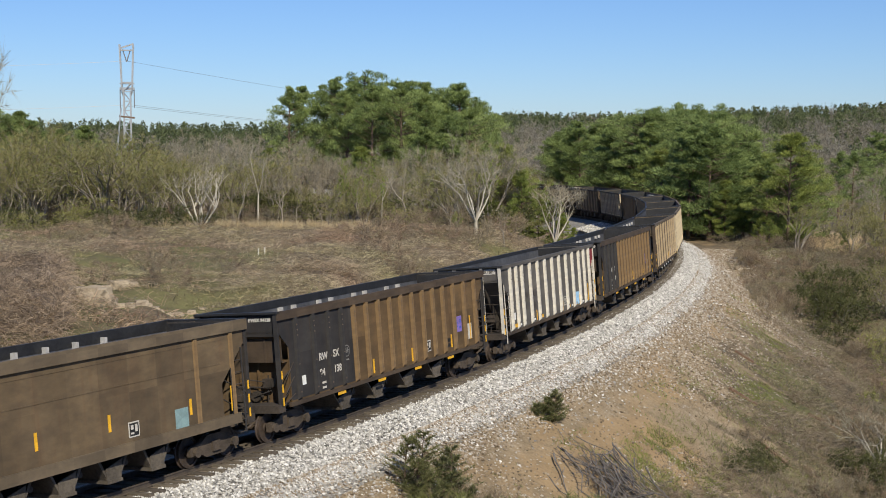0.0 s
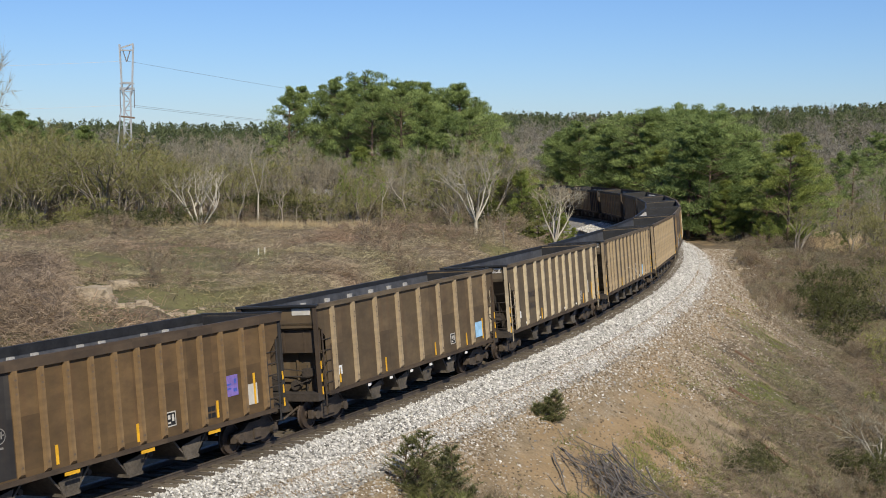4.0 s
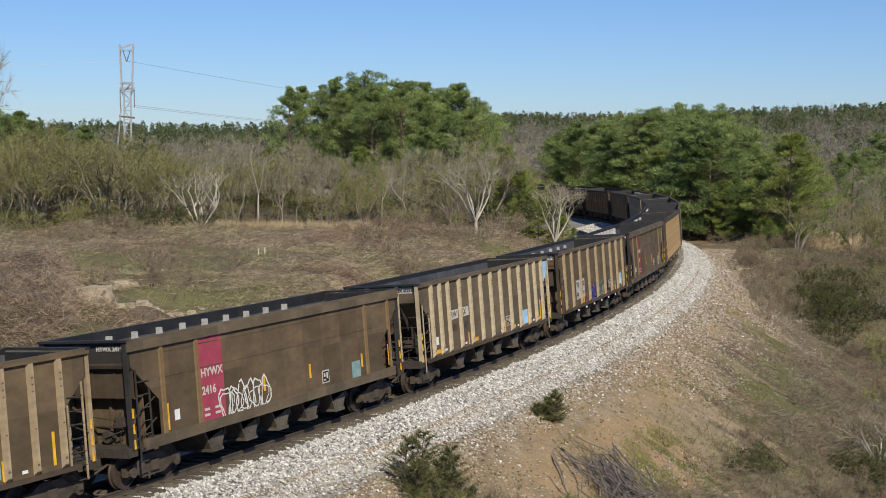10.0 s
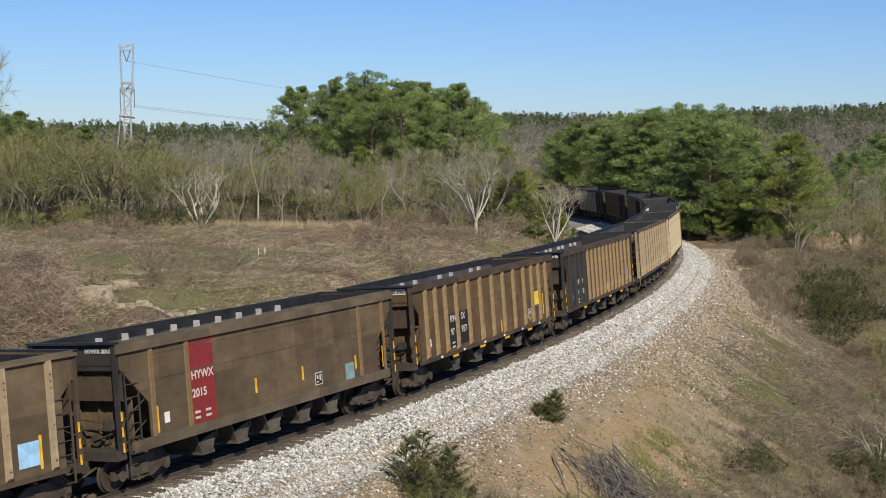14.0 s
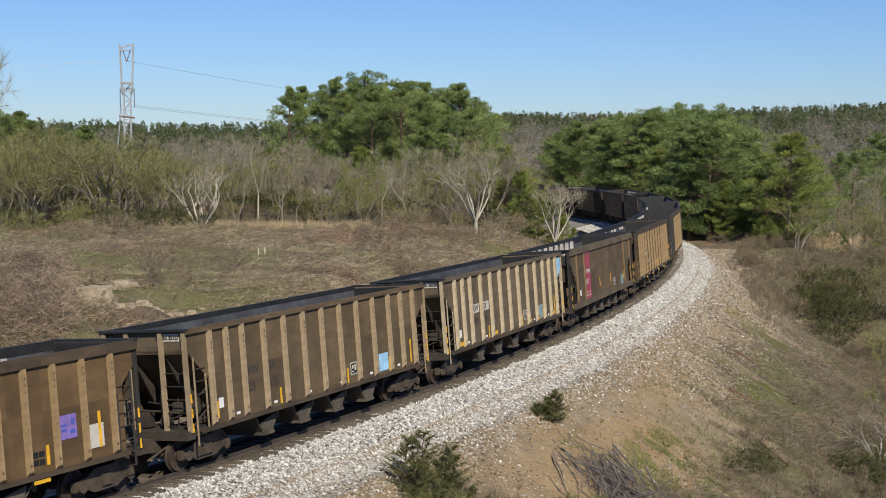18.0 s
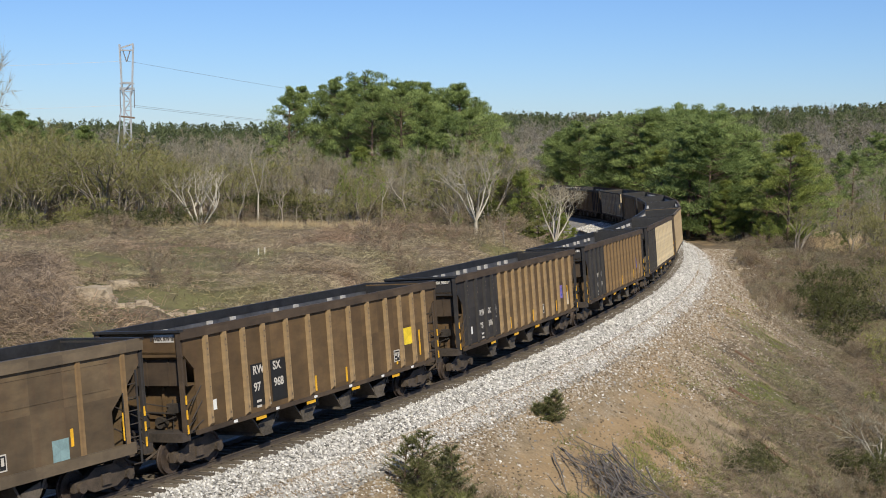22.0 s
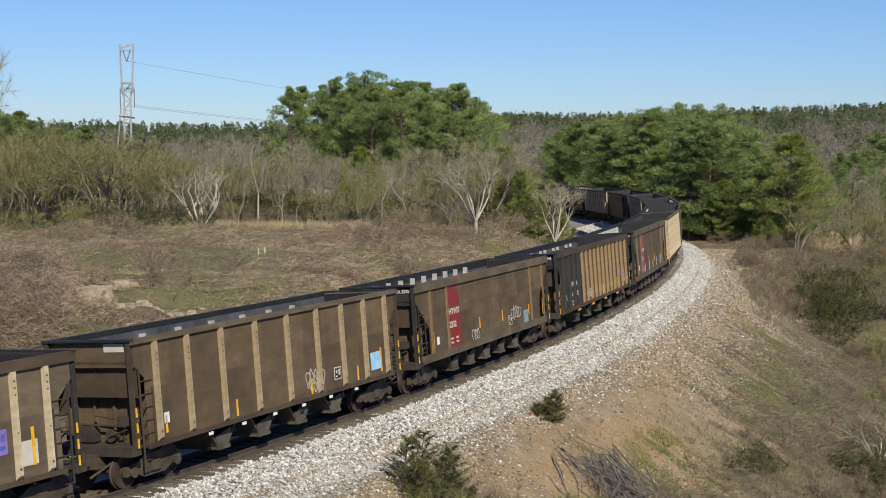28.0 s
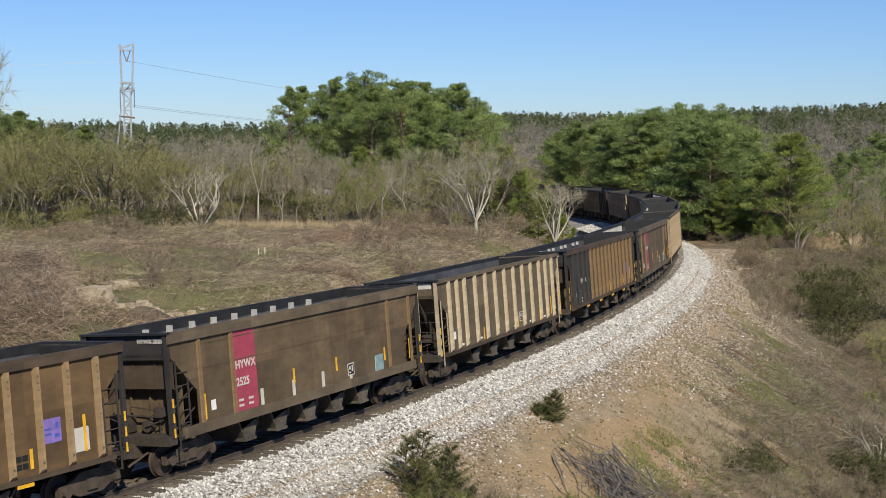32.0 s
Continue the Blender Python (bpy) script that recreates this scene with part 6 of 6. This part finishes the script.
# ---- foreground: evergreen saplings, heap of cut branches, old ties on the bank ----
def sapling(seed, height, stems):
    rnd, rng = random.Random(seed), np.random.default_rng(seed)
    tree = new("evergreen_sapling")
    segs, C, Dr = [], [], []
    for k in range(stems):
        a = rnd.uniform(0, 6.28)
        base = np.array([0.5 * math.cos(a), 0.5 * math.sin(a), -0.15]) * (stems > 1)
        h = height * (1 if k == 0 else rnd.uniform(0.45, 0.85))
        top = base + np.array([rnd.gauss(0, 0.15), rnd.gauss(0, 0.15), h])
        segs.append((base, top, 0.04, 0.008))
        z = 0.08
        while z < 0.98:
            o = base + (top - base) * z
            L = (1.5 * (1 - z) ** 0.8 + 0.15) * rnd.uniform(0.45, 1.1) * height / 3.2
            an = rnd.uniform(0, 6.28)
            d = np.array([math.cos(an), math.sin(an), 0.55])
            segs.append((o, o + d * L, 0.014, 0.005))
            for j in range(6):
                C.append(o + d * L * (0.35 + 0.13 * j))
                Dr.append(d)
            z += 0.022
    part("trunk", limb_mesh("trunk", segs), M_PINEBARK, tree)
    part("crown", tri_mesh("crown", blades(np.array(C), np.array(Dr), 0.17, 0.020, rng, 11, 0.8, 0.25)), M_CEDAR, tree)
    return tagged(tree, "small dark evergreen sapling on the gravel bank", "shrub", "evergreen saplings")


def set_down(ob, x, y, turn=0, lift=0.0):
    ob.matrix_basis = pose(x, y, float(ground_height([x], [y])[0]) + lift, 0, 0, turn)
    return ob


for i, (x, y, h, stems) in enumerate(((-0.75, 42.4, 2.3, 1), (-0.25, 42.6, 2.1, 2), (0.35, 42.2, 1.7, 4), (-1.3, 42.2, 1.9, 2), (0.9, 42.3, 1.4, 4), (-0.2, 41.6, 1.6, 4), (1.5, 42.6, 1.2, 5), (4.35, 53.4, 1.45, 3))):
    set_down(sapling(i + 1, h, stems), x, y)
for i, (x, y, h) in enumerate(((0.9, 41.6, 1.9), (1.5, 41.8, 1.5), (2.4, 43.0, 1.1), (0.3, 41.0, 1.6), (1.2, 42.6, 1.3), (3.4, 44.5, 0.9), (2.9, 42.4, 1.2), (5.0, 47.0, 0.8), (-0.3, 40.7, 1.4))):
    weed = bare_tree(300 + i, h, 6, M_BARK, (M_STEM, M_GRASS)[i % 2], level=2, twig_n=9, twig_len=0.35, twig_w=0.014, lean=0.6, name="weed_bush", radius=0.012)
    tagged(set_down(weed, x, y), "dry olive-brown weeds beside the saplings", "shrub", "weeds on the bank")


def rod(points, radii, sides=5):
    """One bent tapering stick through the points."""
    V, F = [], []
    for i, p in enumerate(points):
        d = (points[min(i + 1, len(points) - 1)] - points[max(i - 1, 0)]).normalized()
        u = d.cross(Vector((0.2, 0.1, 1))).normalized()
        w = d.cross(u)
        V += [p + (u * math.cos(2 * math.pi * k / sides) + w * math.sin(2 * math.pi * k / sides)) * radii[i] for k in range(sides)]
    for i in range(len(points) - 1):
        F += [(i * sides + k, i * sides + (k + 1) % sides, (i + 1) * sides + (k + 1) % sides, (i + 1) * sides + k) for k in range(sides)]
    return Geo().add(V, F + [tuple(range(sides))[::-1], tuple(range(len(V) - sides, len(V)))])


def branch_heap():
    rnd = random.Random(15)
    heap = new("branch_heap")
    for b in range(240):
        thin = b >= 60
        a = rnd.gauss(-0.75, 0.75 if thin else 0.45)
        x, y = rnd.gauss(0, 0.85), rnd.gauss(0, 0.72)
        L = rnd.uniform(0.6, 1.5) if thin else rnd.uniform(1.4, 2.8)
        p = Vector((x - math.cos(a) * L / 2, y - math.sin(a) * L / 2, 0.05 + rnd.random() * 0.6))
        d = Vector((math.cos(a), math.sin(a), rnd.uniform(-0.05, 0.12)))
        r = rnd.uniform(0.007, 0.014) if thin else rnd.uniform(0.018, 0.04)
        pts = [p.copy()]
        for j in range(5):
            p = p + d * L / 5
            pts.append(p.copy())
            d = (d + Vector((rnd.gauss(0, 0.2), rnd.gauss(0, 0.2), rnd.gauss(0, 0.08)))).normalized()
        part("twig" if thin else "branch", rod(pts, [r * 0.82 ** j for j in range(6)]), M_DEADWOOD, heap)
    return tagged(heap, "heap of grey cut branches on the bank", "branch heap")


M_DEADWOOD = mottled("grey_deadwood", (0.06, 0.052, 0.048), (0.20, 0.18, 0.168), 3.0, 0.9)
hp = branch_heap()
hp.matrix_basis = pose(6.15, 50.3, float(ground_height([6.15], [50.3])[0]) - 0.15, 0, 28, -34) @ Matrix.Diagonal((1.25, 1.35, 1.2, 1))

M_OLDTIE = mottled("old_creosote_wood", (0.10, 0.058, 0.035), (0.22, 0.14, 0.09), 2.0, 0.9, 7, 0.6, 0.02)
for i, (xa, ya, xb, yb) in enumerate(((15.2, 71.6, 16.6, 71.2), (20.3, 74.8, 21.8, 74.9), (15.3, 64.6, 16.4, 63.4), (17.6, 81.4, 18.6, 80.9), (17.2, 62.4, 18.0, 61.8))):
    za, zb = ground_height([xa, xb], [ya, yb])
    m = (Vector((xb, yb, zb)) - Vector((xa, ya, za)))
    L = m.length
    g = Geo().box(-L / 2, L / 2, -0.08, 0.08, -0.08, 0.06)
    ob = part("old_tie", g, M_OLDTIE, None)
    ob.matrix_basis = Matrix.Translation(((xa + xb) / 2, (ya + yb) / 2, (za + zb) / 2 + 0.08)) @ m.to_track_quat("X", "Z").to_matrix().to_4x4()
    tagged(ob, "discarded rust-brown railway tie on the bank", "railway tie", "discarded ties")


# ---- small marker stakes in the field ----
for x, y, h in ((-13.2, 97.2, 0.55), (-12.8, 97.6, 0.45), (-8.0, 131.0, 0.7)):
    g = Geo().prism([(-0.035, -0.2), (0.035, -0.2), (0.035, h - 0.04), (0.0, h), (-0.035, h - 0.04)], -0.03, 0.03)
    tagged(set_down(part("stake", g, M_LETTER, None), x, y, 15), "small white marker stake in the field", "stake", "marker stakes")


# ---- power line: lattice tower, pole, wires ----
M_STEEL = plain("galvanised_steel", (0.31, 0.33, 0.36), 0.55, 0.1)
M_WIRE = plain("aluminium_wire", (0.22, 0.22, 0.23), 0.5, 0.3)


def lattice_tower(h):
    """A narrow lattice tower with a V-braced head and two pairs of arms; about h metres high."""
    t = new("lattice_tower")
    def leg(a, b, r, name):
        part(name, Geo().tube(a, b, r, sides=4), M_STEEL, t)
    body = [(0, 0.85), (0.35, 0.8), (0.62, 0.78), (0.67, 1.2), (1.0, 1.6)]
    for sx in (-1, 1):
        for sy in (-1, 1):
            for (z0, w0), (z1, w1) in zip(body, body[1:]):
                leg((sx * w0, sy * w0 * 0.7, z0 * h), (sx * w1, sy * w1 * 0.7, z1 * h), 0.25, "leg")
    def width(z):
        return float(np.interp(z / h, [b[0] for b in body], [b[1] for b in body]))
    n = 14
    for face in range(4):
        for i in range(n):
            if 0.66 * n <= i < 0.95 * n and face < 2:
                continue
            z0, z1 = h * i / n, h * (i + 1) / n
            w0, w1 = width(z0), width(z1)
            s = 1 if i % 2 else -1
            if face < 2:
                y0, y1 = (0.7 * w0, 0.7 * w1) if face else (-0.7 * w0, -0.7 * w1)
                leg((-w0 * s, y0, z0), (w1 * s, y1, z1), 0.14, "brace")
                leg((-w1, y1, z1), (w1, y1, z1), 0.12, "brace")
            else:
                x0, x1 = (w0, w1) if face == 3 else (-w0, -w1)
                leg((x0, -0.7 * w0 * s, z0), (x1, 0.7 * w1 * s, z1), 0.14, "brace")
    part("head_beam", Geo().box(-1.7, 1.7, -0.5, 0.5, h - 1.5, h - 1.2).tube((-1.6, 0, h - 0.9), (1.7, 0, h + 0.2), 0.28, sides=4), M_STEEL, t)
    part("v_string", Geo().tube((-0.95, 0, h * 0.965), (0, 0, h * 0.87), 0.14, sides=5).tube((0.95, 0, h * 0.965), (0, 0, h * 0.87), 0.14, sides=5), M_WIRE, t)
    part("cross_arm", Geo().box(-1.75, 1.75, -0.3, 0.3, h * 0.655, h * 0.675).box(-1.7, 1.7, -0.3, 0.3, h * 0.70, h * 0.71).tube((-1.6, 0, h * 0.665), (-0.8, 0, h * 0.60), 0.1, sides=4).tube((1.6, 0, h * 0.665), (0.8, 0, h * 0.60), 0.1, sides=4), M_STEEL, t)
    for x in (-1.65, 1.65):
        part("insulator", Geo().tube((x, 0, h * 0.66), (x, 0, h * 0.52), 0.12, sides=6), M_WIRE, t)
    return tagged(t, "grey steel lattice power tower above the trees", "power tower")


TWX, TWY = -76.0, 330.0
tz = float(ground_height([TWX], [TWY])[0])
tower = lattice_tower(33.0 - tz)
tower.matrix_basis = pose(TWX, TWY, tz, 0, 0, 10)
pole = new("utility_pole")
pz = float(ground_height([-77.5], [322.0])[0])
part("post", Geo().tube((0, 0, -0.5), (0, 0, 17.8 - pz), 0.22, 0.17, 8), M_STEEL, pole)
part("cross_arm", Geo().box(-0.3, 3.4, -0.12, 0.12, 15.6 - pz, 16.0 - pz), M_PINEBARK, pole)
pole.matrix_basis = pose(-77.5, 322.0, pz, 0, 6, 12)
tagged(pole, "utility pole with a single side arm", "utility pole")


def wire(a, b, sag, r=0.035):
    pts = [Vector(a).lerp(Vector(b), i / 24) - Vector((0, 0, sag * 4 * (i / 24) * (1 - i / 24))) for i in range(25)]
    g = Geo()
    for p, q in zip(pts, pts[1:]):
        g.tube(p, q, r, sides=3, caps=False)
    tagged(part("wire", g, M_WIRE, None), "thin overhead power line wire", "wire", "power line wires")


zt = 33.0
wire((TWX, TWY, zt - 3.9), (22.6, 470, 16.6), 0.6)
wire((TWX, TWY, zt - 3.9), (-260, 300, 30), 3)
for dx in (-1.65, 1.65):
    wire((TWX + dx, TWY, zt - 14.5), (22.6 + dx, 470, 9.0), 0.5)
wire((TWX - 1.65, TWY, zt - 14.5), (-260, 300, 21), 3)


# ---- what moves: the train along its curve, trucks steering, wheels turning ----
def car_pose(s_lead, length):
    hb = (length - GAP) / 2
    reach = hb - 1.2
    c = s_lead + hb
    a, b = track_frame(c - reach), track_frame(c + reach)
    fwd = (a.translation - b.translation).normalized()
    up = (a.col[2].to_3d() + b.col[2].to_3d()).normalized()
    side = up.cross(fwd).normalized()
    up = fwd.cross(side)
    m = Matrix((fwd, side, up)).transposed().to_4x4()
    m.translation = (a.translation + b.translation) / 2
    return m, a, b


def motions():
    for car, s0, length in CARS:
        hb = (length - GAP) / 2
        times = [i * 0.5 for i in range(65)]
        walk(car, [(t, car_pose(s0 - run(t), length)[0]) for t in times])
        trucks = sorted((o for o in car.children if o.name.split(".")[0] == "truck"), key=lambda o: -o.location.x)
        coarse = [i * 2.0 for i in range(17)]
        for j, truck in enumerate(trucks):
            rows = []
            for t in coarse:
                m, a, b = car_pose(s0 - run(t), length)
                local = m.inverted() @ (a, b)[j]
                yaw = math.degrees(math.atan2(local[1][0], local[0][0]))
                rows.append((t, pose((hb - 1.2) * (1, -1)[j], 0, 0, 0, 0, yaw)))
            walk(truck, rows)
            # the wheels are seen turning while the car is near
            near = [i / 30 for i in range(961) if -22 < s0 - run(i / 30) < 42]
            times = sorted({0.0, *near, 32.0})
            for ws in (o for o in truck.children if o.name.split(".")[0] == "wheelset"):
                x = 0.89 if ws.location.x > 0 else -0.89
                rows, angle, last = [], 0.0, None
                for t in times:
                    if last is not None and t - last < 0.05:
                        angle += math.degrees((run(t) - run(last)) / 0.457)
                    last = t
                    rows.append((t, pose(x, 0, 0.46, 0, angle % 360, 0)))
                walk(ws, rows)


motions()
